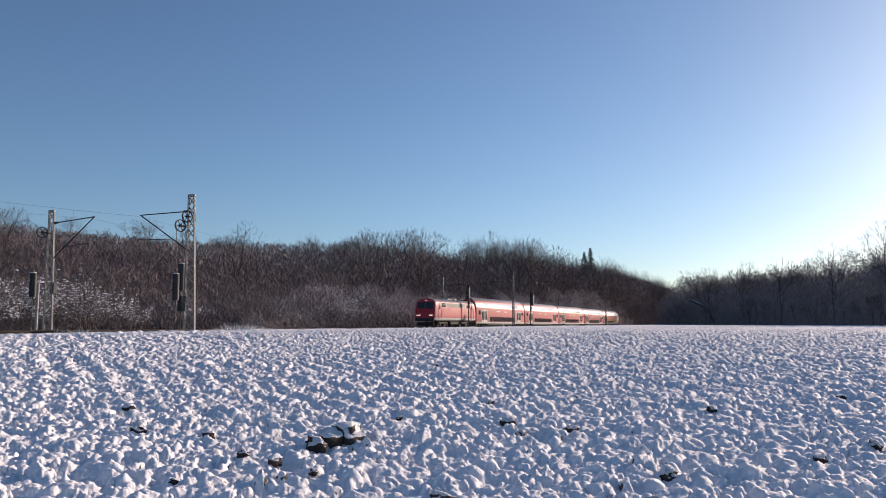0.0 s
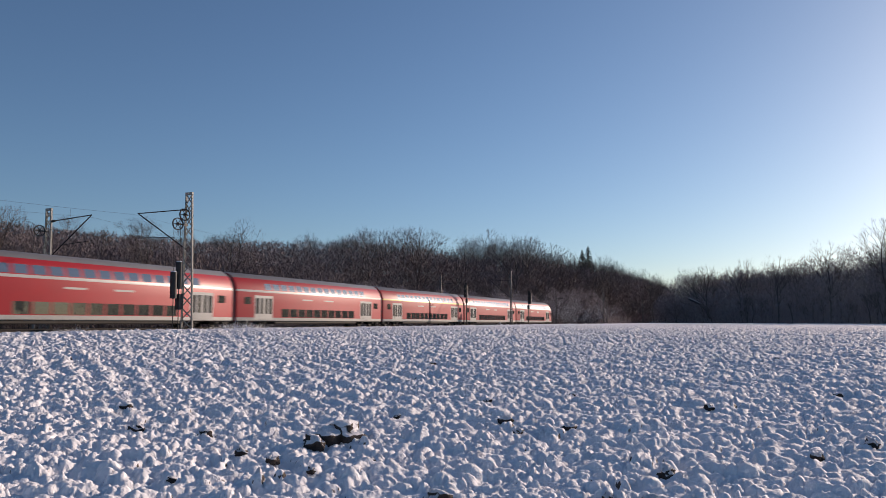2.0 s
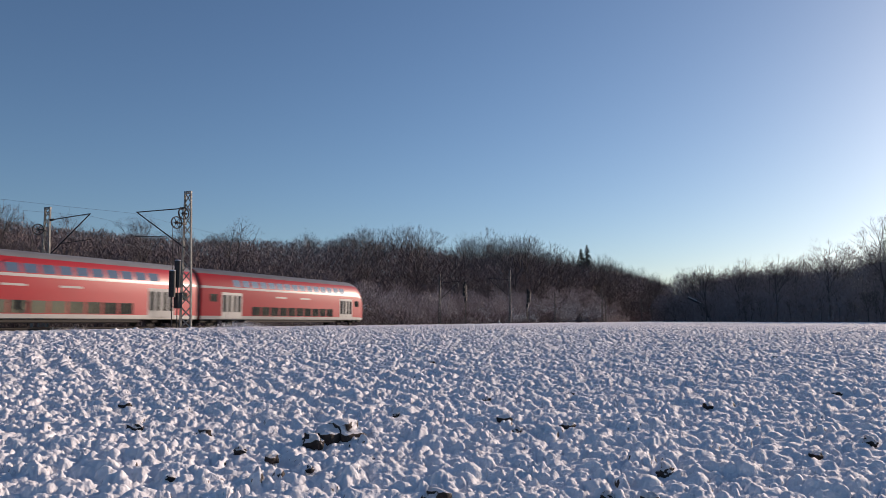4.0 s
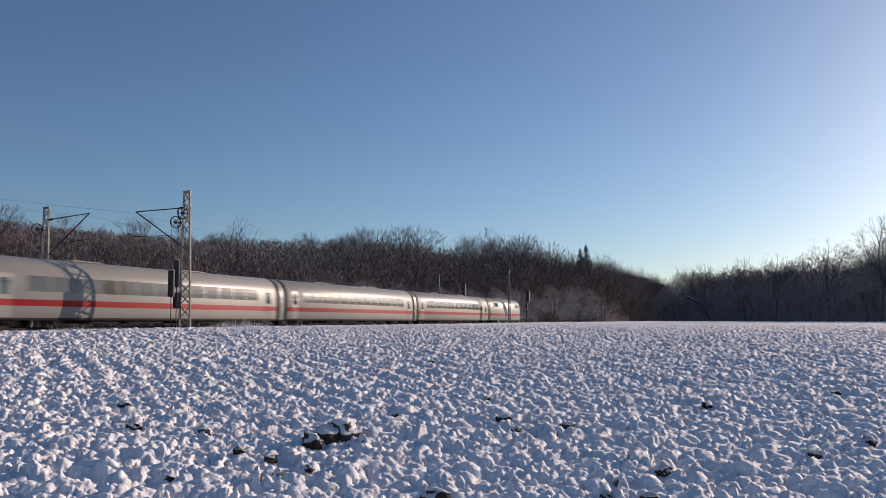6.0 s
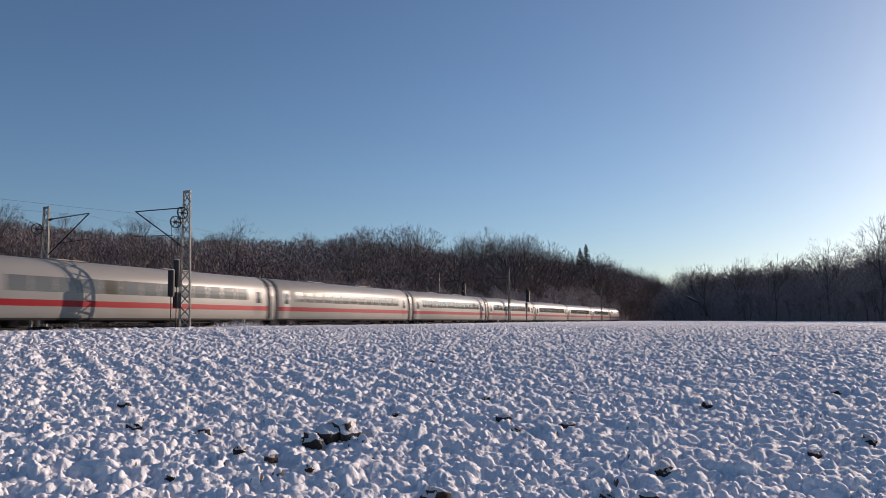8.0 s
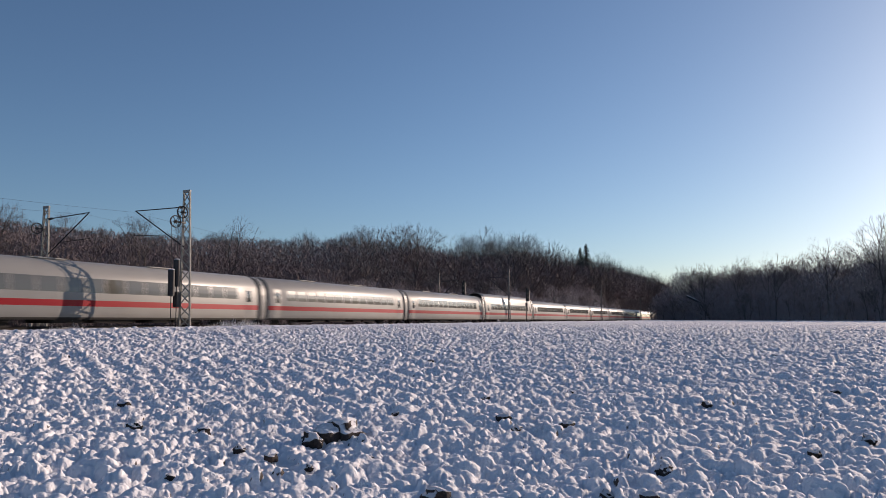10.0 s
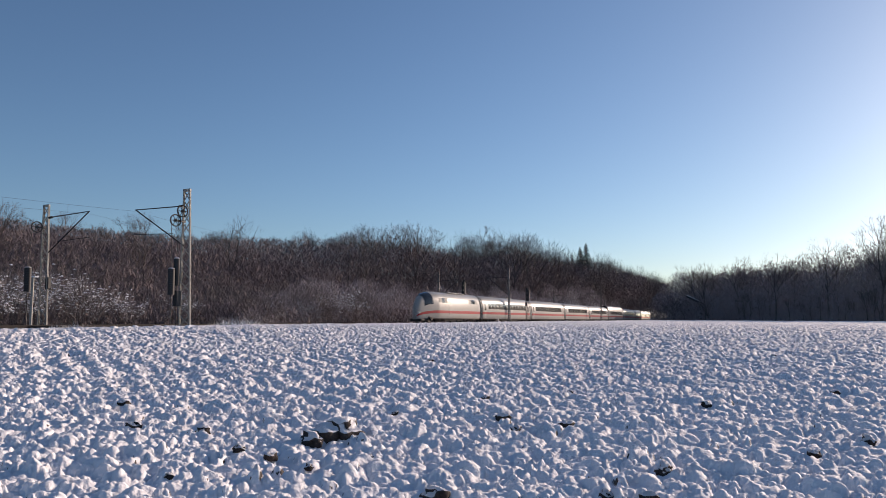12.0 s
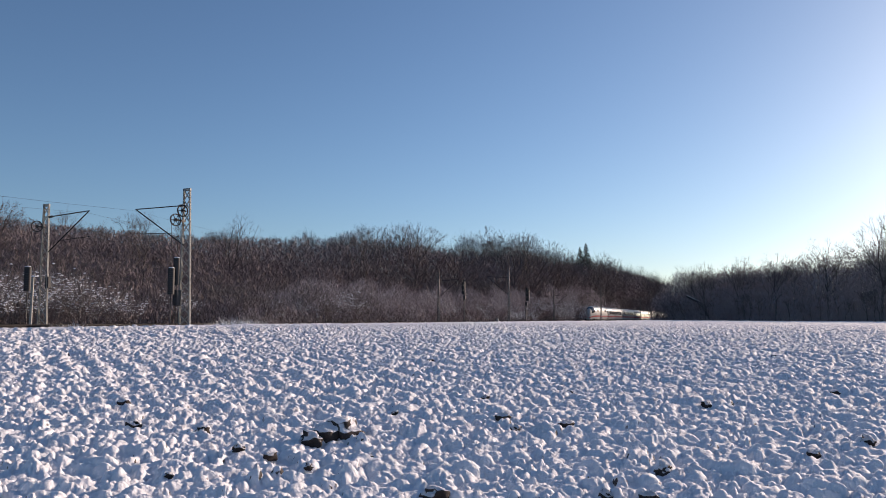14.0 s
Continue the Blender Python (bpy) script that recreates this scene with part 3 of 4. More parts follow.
def build_ice_coach(kind="coach"):
    """A middle coach, 26.4 m over its couplings, centred on its own y = 0."""
    car = thing("train_coach", "white express train coach with a red stripe and tinted window band", "train coach", "express coaches")
    prof = ICE
    if kind == "restaurant":
        prof = ICE[:8] + [(1.34, 3.2), (1.24, 3.6), (1.08, 3.95), (0.8, 4.16), (0.45, 4.27), (0.0, 4.3)]
        tagged(car, "white express train dining coach with a raised roof")
    half = 12.45
    part("body", hull(prof, [(-half, 0.97, 0.99, 0), (-half + 0.12, 1, 1, 0), (half - 0.12, 1, 1, 0), (half, 0.97, 0.99, 0)], ice_band), car, smooth=28)
    pane = wall_panel(ICE, 1.95, 2.78, 1.36, TINT)
    slim = wall_panel(ICE, 1.95, 2.78, 0.1, BELLOWS, 0.004)
    n = 13
    for i in range(n):
        y = -9.3 + i * 1.55
        put_pair("window", pane, car, y, "bronze-tinted window")
        if i < n - 1:
            put_pair("window_bar", slim, car, y + 0.775)
    door = wall_panel(ICE, 0.6, 2.85, 0.92, ice_band, 0.012, marks=(1.17, 1.52))
    dwin = wall_panel(ICE, 1.75, 2.6, 0.5, GLASS, 0.018)
    for y in (-11.3, 11.3):
        for d in put_pair("door", door, car, y, "flush plug door"):
            part("door_window", dwin, d)
    for s in (-1, 1):
        g = Geo()
        ring = [(x * 0.95, z * 0.985 + 0.01) for x, z in prof]
        ring += [(-x, z) for x, z in reversed(ring) if x > 0.01]
        g.loft([[(x * (1.03 if k % 2 else 1.0), s * (half + k * 0.075), z * (1 if k % 2 else 0.985) + 0.01) for x, z in ring] for k in range(8)], BELLOWS)
        part("bellows", g, car, "grey rubber corridor bellows")
        part("end_ring", Geo().loft([[(x * 1.04, s * (half + 0.5 + w), z + 0.01) for x, z in ring] for w in (0, 0.02, 0.22, 0.24)], WHITE), car, "pale end ring")
        add_bogie(car, s * 9.5)
    g = Geo()
    for y, w in ((-4.5, 2.2), (-1.2, 3.0), (2.6, 1.6), (5.0, 2.4)):
        g.slab((0, y, 0.36), (2.3, w, 0.26), UNDER, 0.04)
    part("underfloor_equipment", g, car)
    for y, w in ((3.5, 3.0), (-5.5, 2.4)):
        part("roof_hood", Geo().slab((0, y, 3.83), (1.1, w, 0.08), WHITE, 0.02), car)
    return car


# stations of the nose: place along the car, width and height against the full section
NOSE = ((5.0, 1.0, 1.0), (5.25, 0.968, 0.998), (6.0, 0.84, 0.985), (7.0, 0.66, 0.935), (7.6, 0.55, 0.88), (8.2, 0.43, 0.8), (8.7, 0.33, 0.7), (9.05, 0.24, 0.57), (9.25, 0.15, 0.42))


def build_ice_power():
    """A power car, nose towards +y, 20.6 m long, its rear coupling at y = -10.3."""
    car = thing("train_power_car", "white express train power car with a sloping nose and red stripe", "locomotive", "power cars")
    st = [(-10.0, 0.97, 0.99, 0), (-9.88, 1, 1, 0)] + [(y, fw, ft, 0) for y, fw, ft in NOSE]
    part("body", hull(ICE, st, ice_band, WHITE), car, smooth=34)
    g = Geo()
    rows = []
    for i in range(8):
        y = 6.3 + i * 0.24
        fw, ft = (float(np.interp(y, [q[0] for q in NOSE], [q[k] for q in NOSE])) for k in (1, 2))
        rows.append([(x * fw * 1.008, y, 0.42 + (z - 0.42) * ft + 0.015) for x, z in ICE[6:] + [(-x, z) for x, z in reversed(ICE[6:-1])]])
    g.loft(rows, DARKGLASS, closed=False)
    part("windscreen", g, car, "dark wraparound windscreen", 40)
    light, dark = wall_panel(ICE, 2.5, 3.08, 0.92, VENT, 0.01), wall_panel(ICE, 2.5, 3.08, 0.98, DARKGLASS, 0.012)
    broad, slim = wall_panel(ICE, 2.5, 3.08, 1.5, DARKGLASS, 0.012), wall_panel(ICE, 2.5, 3.08, 0.8, VENT, 0.01)
    for y in (2.75, 4.65):
        put_pair("grille", light, car, y, "grey vent grille")
    put_pair("side_window", dark, car, 3.7, "dark machine-room window")
    for y in (-8.3, -5.95):
        put_pair("grille", slim, car, y, "grey vent grille")
    put_pair("side_window", broad, car, -7.13, "dark machine-room window")
    put_pair("cab_door", wall_panel(ICE, 0.7, 2.75, 0.75, ice_band, 0.012, marks=(1.17, 1.52)), car, 1.6)
    part("buffer_hatch", Geo().tube((0, 9.1, 0.95), (0, 9.32, 0.95), 0.24, 0.18, WHITE, 14, True), car)
    for sx in (-0.36, 0.36):
        part("headlight", Geo().tube((sx, 8.5, 1.3), (sx * 0.95, 9.02, 1.24), 0.13, 0.11, LAMPGLASS, 12, True), car, "glass headlight")
    part("nose_apron", Geo().slab((0, 8.2, 0.36), (1.5, 1.6, 0.3), UNDER, 0.08), car)
    part("roof_hood", Geo().slab((0, -2.5, 3.84), (1.4, 6.0, 0.1), WHITE, 0.03), car)
    g = Geo()
    for y, w in ((-2.6, 2.0), (0.0, 2.6), (2.2, 1.4)):
        g.slab((0, y, 0.4), (2.4, w, 0.3), UNDER, 0.04)
    part("underfloor_equipment", g, car)
    for s in (-5.7, 5.7):
        add_bogie(car, s)
    return car


DECK = [(1.30, 0.5), (1.38, 0.56), (1.39, 0.82), (1.39, 1.55), (1.39, 2.2), (1.385, 3.0), (1.365, 3.18), (1.27, 3.48), (1.15, 3.8), (1.0, 4.04), (0.9, 4.17), (0.7, 4.37), (0.42, 4.53), (0.2, 4.61), (0.0, 4.63)]


def deck_band(stripe):
    def band(z, b):
        return PALE if z < 0.82 else stripe if 3.0 < z < 3.18 else ROOF if z > 4.17 else RED
    return band


def build_deck_coach(kind="second"):
    """A double-deck coach, 26.8 m long, centred on y = 0; a control car has its cab at +y."""
    car = thing("double_deck_coach", "red double-deck regional coach with white stripe and grey roof", "train coach", "double-deck coaches")
    stripe = PALE
    if kind == "first":
        stripe = YELLOW
        tagged(car, "red double-deck regional coach with a yellow first-class stripe")
    half = 13.15
    st = [(-half, 0.96, 0.985, 0), (-half + 0.15, 1, 1, 0), (half - 0.15, 1, 1, 0), (half, 0.96, 0.985, 0)]
    if kind == "control":
        tagged(car, "red double-deck control car with a slanted cab end")
        st = st[:2] + [(half - 2.2, 1, 1, 0), (half - 1.4, 1, 0.995, 0), (half - 0.8, 0.99, 0.975, 0), (half - 0.3, 0.96, 0.92, 0), (half + 0.05, 0.9, 0.78, 0), (half + 0.25, 0.84, 0.55, 0)]
    part("body", hull(DECK, st, deck_band(stripe), RED), car, smooth=24)
    up = wall_panel(DECK, 3.24, 3.8, 0.98, SKYGLASS)
    low = wall_panel(DECK, 0.87, 1.62, 1.2, GLASS)
    for i in range(15):
        put_pair("upper_window", up, car, -8.68 + i * 1.24, "blue-reflecting upper-deck window")
    for i in range(10):
        put_pair("lower_window", low, car, -6.12 + i * 1.36, "dark lower-deck window")
    bar = wall_panel(DECK, 2.45, 2.58, 1.7, PALE, 0.004)
    for y in (-2.4, 1.6):
        put_pair("lettering_bar", bar, car, y, "pale lettering")
    mid = wall_panel(DECK, 1.95, 2.55, 0.9, GLASS)
    frame_me = wall_panel(DECK, 0.62, 2.72, 2.6, PALE, 0.006)
    leaf = wall_panel(DECK, 0.66, 2.66, 0.64, PALE, 0.03)
    dwin = wall_panel(DECK, 1.15, 2.5, 0.34, GLASS, 0.036)
    for y in (-9.4, 9.4):
        for d in put_pair("door_panel", frame_me, car, y, "light grey door surround"):
            for o in (-0.33, 0.33):
                lf = part("door_leaf", leaf, d)
                lf.location.y = o
            for o in (-0.95, -0.33, 0.33, 0.95):
                w = part("door_window", dwin, d)
                w.location.y = o
    for y in (-11.7, 11.7):
        put_pair("end_window", mid, car, y)
    for s in (-1, 1):
        if not (kind == "control" and s > 0):
            g = Geo()
            ring = [(x * 0.9, z * 0.97 + 0.03) for x, z in DECK]
            ring += [(-x, z) for x, z in reversed(ring) if x > 0.01]
            g.loft([[(x * (1 if k % 2 else 0.96), s * (half + k * 0.065), z * (1 if k % 2 else 0.98)) for x, z in ring] for k in range(5)], BELLOWS)
            part("bellows", g, car, "dark rubber corridor bellows")
        add_bogie(car, s * 10.2)
        part("end_skirt", Geo().slab((0, s * 12.6, 0.42), (2.3, 0.7, 0.3), UNDER, 0.04), car)
    part("underfloor_skirt", Geo().slab((0, 0, 0.4), (2.5, 15.0, 0.24), UNDER, 0.05), car)
    if kind == "control":
        part("windscreen", Geo().box((0, half + 0.02, 2.75), (1.9, 0.06, 0.9), GLASS, Matrix.Rotation(radians(24), 3, "X")), car, "dark cab windscreen")
        for sx in (-0.85, 0.85):
            part("tail_light", Geo().tube((sx, half + 0.1, 1.25), (sx, half + 0.36, 1.25), 0.12, 0.11, STRIPE, 12, True), car, "red tail light")
    return car


LOCO = [(1.42, 1.0), (1.47, 1.04), (1.5, 1.3), (1.5, 1.9), (1.49, 2.5), (1.47, 2.85), (1.42, 3.38), (1.34, 3.52), (1.1, 3.72), (0.7, 3.86), (0.3, 3.92), (0.0, 3.93)]


def loco_band(z, b):
    return PALE if z < 1.28 else ROOF if z > 3.5 else LOCORED


def build_loco():
    """The electric engine, 16.75 m over its buffers, nose at -y."""
    car = thing("electric_locomotive", "red electric locomotive with grey vents and dark cab windows", "locomotive")
    st = [(-8.0, 0.93, 0.985, 0), (-7.94, 0.97, 1, 0), (-7.84, 0.995, 1, 0), (-6.9, 1, 1, 0), (6.9, 1, 1, 0), (7.84, 0.995, 1, 0), (7.94, 0.97, 1, 0), (8.0, 0.93, 0.985, 0)]
    part("body", hull(LOCO, st, loco_band, LOCORED, 0.28), car, smooth=30)
    gm = wall_panel(LOCO, 2.78, 3.36, 1.25, VENT, 0.01)
    for i in range(6):
        put_pair("vent_grille", gm, car, -3.15 + i * 1.27, "grey ventilation grille")
    win = wall_panel(LOCO, 2.78, 3.36, 1.6, DARKGLASS, 0.014)
    for y in (-4.85, 4.85):
        put_pair("side_window", win, car, y, "dark machine-room window")
    door = wall_panel(LOCO, 1.3, 3.3, 0.7, LOCORED, 0.018)
    dwin = wall_panel(LOCO, 2.5, 3.15, 0.45, GLASS, 0.024)
    for y in (-6.3, 6.3):
        for d in put_pair("cab_door", door, car, y):
            part("door_window", dwin, d)
        for dy in (-0.5, 0.5):
            put_pair("grab_rail", Geo().tube((1.56, dy, 1.2), (1.54, dy, 2.9), 0.025, 0.025, IRON, 6).mesh("grab_rail"), car, y)
    for s in (-1, 1):
        for sx in (-0.62, 0.62):
            tilt = Matrix.Rotation(radians(s * 15.6), 3, "X")
            part("windscreen", Geo().box((sx, s * 7.775, 2.98), (1.12, 0.06, 0.9), DARKGLASS, tilt), car, "dark cab windscreen")
        part("bumper_beam", Geo().slab((0, s * 7.95, 1.05), (2.8, 0.35, 0.4), IRON, 0.05), car)
        for sx in (-0.87, 0.87):
            part("buffer", Geo().tube((sx, s * 8.0, 1.06), (sx, s * 8.3, 1.06), 0.1, 0.1, IRON, 10, True).tube((sx, s * 8.3, 1.06), (sx, s * 8.36, 1.06), 0.24, 0.24, IRON, 14, True), car)
        for sx in (-1.05, -0.75, 0.75, 1.05, 0.0):
            z = 1.62 if sx else 3.62
            y = 8.02 if sx else 7.62
            part("headlight", Geo().tube((sx, s * (y - 0.1), z), (sx, s * (y + 0.05), z), 0.075, 0.07, GLOW if s < 0 else LAMPGLASS, 12, True), car, "lit headlight" if s < 0 else "")
        part("snow_plough", Geo().slab((0, s * 7.7, 0.45), (2.4, 0.15, 0.5), UNDER, 0.03), car)
        add_bogie(car, s * 4.2)
    for y, up in ((-4.6, 0.35), (4.6, 0.35)):
        g = Geo()
        for sx in (-0.55, 0.55):
            g.tube((sx, y - 1.1, 4.08), (sx * 0.9, y + 1.1, 4.2), 0.03, 0.03, IRON, 6).tube((sx, y + 1.0, 4.08), (sx * 0.9, y - 0.6, 4.26), 0.03, 0.03, IRON, 6)
            g.tube((sx, y - 0.9, 3.85), (sx, y - 0.9, 4.1), 0.06, 0.05, IRON, 8).tube((sx, y + 0.9, 3.85), (sx, y + 0.9, 4.1), 0.06, 0.05, IRON, 8)
        g.tube((-0.95, y + 1.1, 4.24), (0.95, y + 1.1, 4.24), 0.04, 0.04, IRON, 6)
        part("pantograph", g, car, "folded pantograph")
    part("roof_equipment", Geo().slab((0, 0, 3.98), (1.5, 3.2, 0.16), PALE, 0.04).slab((0.2, 2.2, 4.0), (0.5, 0.6, 0.25), ROOF, 0.04), car)
    part("underfloor_equipment", Geo().slab((0, 0, 0.68), (2.5, 3.6, 0.6), UNDER, 0.06).slab((0, 0, 0.92), (2.75, 14.5, 0.18), UNDER, 0.04), car)
    return car


# the trains' make-up: each car with its middle's distance behind the leading end
EXPRESS, REGIONAL = [], []


def build_express():
    power = build_ice_power()
    EXPRESS.append((power, 10.3, 0))
    coach = build_ice_coach()
    for i in range(12):
        mid = 20.6 + 26.4 * (i + 0.5)
        if i == 7:
            car = build_ice_coach("restaurant")
        else:
            car = coach if i == 0 else copy_thing(coach, pose(0, 0, 0))
        EXPRESS.append((car, mid, 0))
    EXPRESS.append((copy_thing(power, pose(0, 0, 0)), 20.6 + 26.4 * 12 + 10.3, 180))


def build_regional():
    REGIONAL.append((build_loco(), 8.375, 0))
    coach = build_deck_coach()
    for i in range(5):
        mid = 16.75 + 26.8 * (i + 0.5)
        car = build_deck_coach("first") if i == 2 else build_deck_coach("control") if i == 4 else coach if i == 0 else copy_thing(coach, pose(0, 0, 0))
        REGIONAL.append((car, mid, 0))


build_express()
build_regional()


# ---- woods ----
def branch(g, rng, p, d, length, r, depth, mats, spread):
    """A limb that forks again and again, one arm stronger than the other; the thin ones are flat slivers."""
    d = (d + Vector((rng.gauss(0, 0.07), rng.gauss(0, 0.07), 0.07))).normalized()
    q = p + d * length * rng.uniform(0.8, 1.2)
    if r > 0.03:
        g.tube(p, q, r, r * 0.8, mats[0], 4 if r > 0.07 else 3)
    else:
        a = d.cross(Vector((rng.uniform(-1, 1), rng.uniform(-1, 1), 0.3))).normalized()
        w = max(r, 0.021)
        k = len(g.v)
        if depth:
            g.v.extend([tuple(p + a * w), tuple(p - a * w), tuple(q - a * w * 0.8), tuple(q + a * w * 0.8)])
            g.face([k, k + 1, k + 2, k + 3], mats[1])
        else:
            g.v.extend([tuple(p + a * w), tuple(p - a * w), tuple(q + d * length * 0.6)])
            g.face([k, k + 1, k + 2], mats[1])
    if depth == 0:
        return
    side = d.cross(Vector((rng.gauss(0, 1), rng.gauss(0, 1), rng.gauss(0, 1)))).normalized()
    near = (d + side * spread * rng.uniform(0.15, 0.5)).normalized()
    away = (d - side * spread * rng.uniform(0.6, 1.15)).normalized()
    branch(g, rng, q, near, length * rng.uniform(0.78, 0.9), r * 0.82, depth - 1, mats, spread)
    branch(g, rng, q, away, length * rng.uniform(0.62, 0.82), r * 0.66, depth - 1, mats, spread)


def tree_meshes(seed, height, clear, spread, fine=8, lean=0.05):
    rng = random.Random(seed)
    trunk, crown = Geo(), Geo()
    p, r = Vector((0, 0, -0.3)), height * 0.015
    d = Vector((rng.gauss(0, lean), rng.gauss(0, lean), 1)).normalized()
    n = 6
    for i in range(n):
        d = (d + Vector((rng.gauss(0, 1), rng.gauss(0, 1), 0.5)) * 0.05).normalized()
        q = p + d * (height * clear / n)
        r2 = r * 0.92
        trunk.tube(p, q, r * (1.5 if i == 0 else 1), r2, BARK, 7)
        if i > 2:
            side = Vector((rng.gauss(0, 1), rng.gauss(0, 1), 0)).normalized()
            branch(crown, rng, q, (side * 0.9 + Vector((0, 0, 0.8))).normalized(), height * rng.uniform(0.09, 0.12), r2 * 0.45, fine - 2, (BARK, TWIG), spread)
        p, r = q, r2
    arms = 3
    turn = rng.uniform(0, 6.283)
    for c in range(arms):
        a = turn + c * 6.283 / arms + rng.gauss(0, 0.3)
        nd = (d + Vector((math.cos(a), math.sin(a), 0)) * rng.uniform(0.2, 0.5)).normalized()
        branch(crown, rng, p, nd, height * rng.uniform(0.13, 0.16), r * 0.7, fine, (BARK, TWIG), spread)
    return trunk.mesh("trunk", 60), crown.mesh("crown")


def shrub_mesh(seed, height, mats, stems=8, snow=0):
    rng = random.Random(seed)
    g = Geo()
    for i in range(stems):
        a = rng.uniform(0, 6.283)
        d = Vector((math.cos(a) * 0.5, math.sin(a) * 0.5, 1)).normalized()
        branch(g, rng, Vector((math.cos(a) * 0.3, math.sin(a) * 0.3, -0.1)), d, height * rng.uniform(0.2, 0.3), height * 0.008, 6, mats, 0.75)
    ends = [v for v in g.v if v[2] > height * 0.3]
    for i in range(snow):
        c = Vector(rng.choice(ends))
        w, h = rng.uniform(0.06, 0.17), rng.uniform(0.03, 0.09)
        k = len(g.v)
        a = rng.uniform(0, 3)
        g.v.extend([tuple(c + Vector((w * math.cos(a + q), w * rng.uniform(0.5, 1) * math.sin(a + q), rng.uniform(-0.03, 0.02)))) for q in (0, 1.57, 3.14, 4.71)] + [tuple(c + Vector((0, 0, h))), tuple(c - Vector((0, 0, h * 0.6)))])
        for q in range(4):
            g.face([k + q, k + (q + 1) % 4, k + 4], CAP)
            g.face([k + (q + 1) % 4, k + q, k + 5], CAP)
    return g.mesh("crown")


def spruce_meshes(seed, height):
    rng = random.Random(seed)
    t, c = Geo(), Geo()
    t.tube((0, 0, -0.3), (0, 0, height), 0.28, 0.03, BARK, 8)
    z = height * 0.1
    while z < height:
        reach = (height - z) * 0.33 + 0.35
        for i in range(11):
            a = rng.uniform(0, 6.283)
            d = Vector((math.cos(a), math.sin(a), -0.22))
            rl = reach * rng.uniform(0.65, 1.1)
            base = Vector((0, 0, z + rng.uniform(-0.2, 0.2)))
            for k in range(6):
                p = base + d * rl * k / 6
                w = (0.5 - 0.05 * k) * min(1, rl)
                for s in (-1, 1):
                    side = Vector((-d.y, d.x, 0)) * s
                    q = p + side * w * rng.uniform(0.6, 1.2) + d * 0.35 * min(1, rl) + Vector((0, 0, -0.18))
                    i0 = len(c.v)
                    c.v.extend([tuple(p), tuple(p + d * rl * 0.24), tuple(q)])
                    c.face([i0, i0 + 1, i0 + 2], NEEDLE)
        z += 0.42
    return t.mesh("trunk"), c.mesh("crown")


TALL = [tree_meshes(100 + i, 19, 0.34 + 0.03 * (i % 3), 0.68 + 0.1 * (i % 3)) for i in range(6)]
YOUNG = [tree_meshes(200 + i, 11, 0.28, 0.42 + 0.06 * (i % 3), 7) for i in range(4)]
SHRUBS = [shrub_mesh(300 + i, 4.2, (TWIG, GREYTWIG)) for i in range(3)]
SNOWY = [shrub_mesh(400 + i, 4.0, (TWIG, FROST), 8, 300) for i in range(3)]


def plant(kind, label, group, x, y, scale, rng, meshes, category="tree", z=None):
    ob = thing(kind, label, category, group)
    zz = float(land(x, y)) - 0.05 if z is None else z
    ob.matrix_basis = pose(x, y, zz, 0, 0, rng.uniform(0, 360)) @ Matrix.Diagonal((scale, scale, scale, 1))
    if isinstance(meshes, tuple):
        part("trunk", meshes[0], ob)
        part("crown", meshes[1], ob)
    else:
        part("crown", meshes, ob)
    return ob


def skyline(y):
    """Height to which the wood across the tracks grows at a station along the line."""
    return np.interp(y, [30, 55, 70, 91, 111, 130, 146, 180, 207, 225, 300, 343, 430, 520], [7.6, 8.4, 9.4, 10.2, 11, 13.5, 16, 16, 17.5, 22, 22.5, 24.5, 27, 29])


def wood_front(y):
    """How far across the tracks the tall wood begins."""
    return np.interp(y, [0, 150, 200, 400, 520], [62, 60, 52, 48, 46])


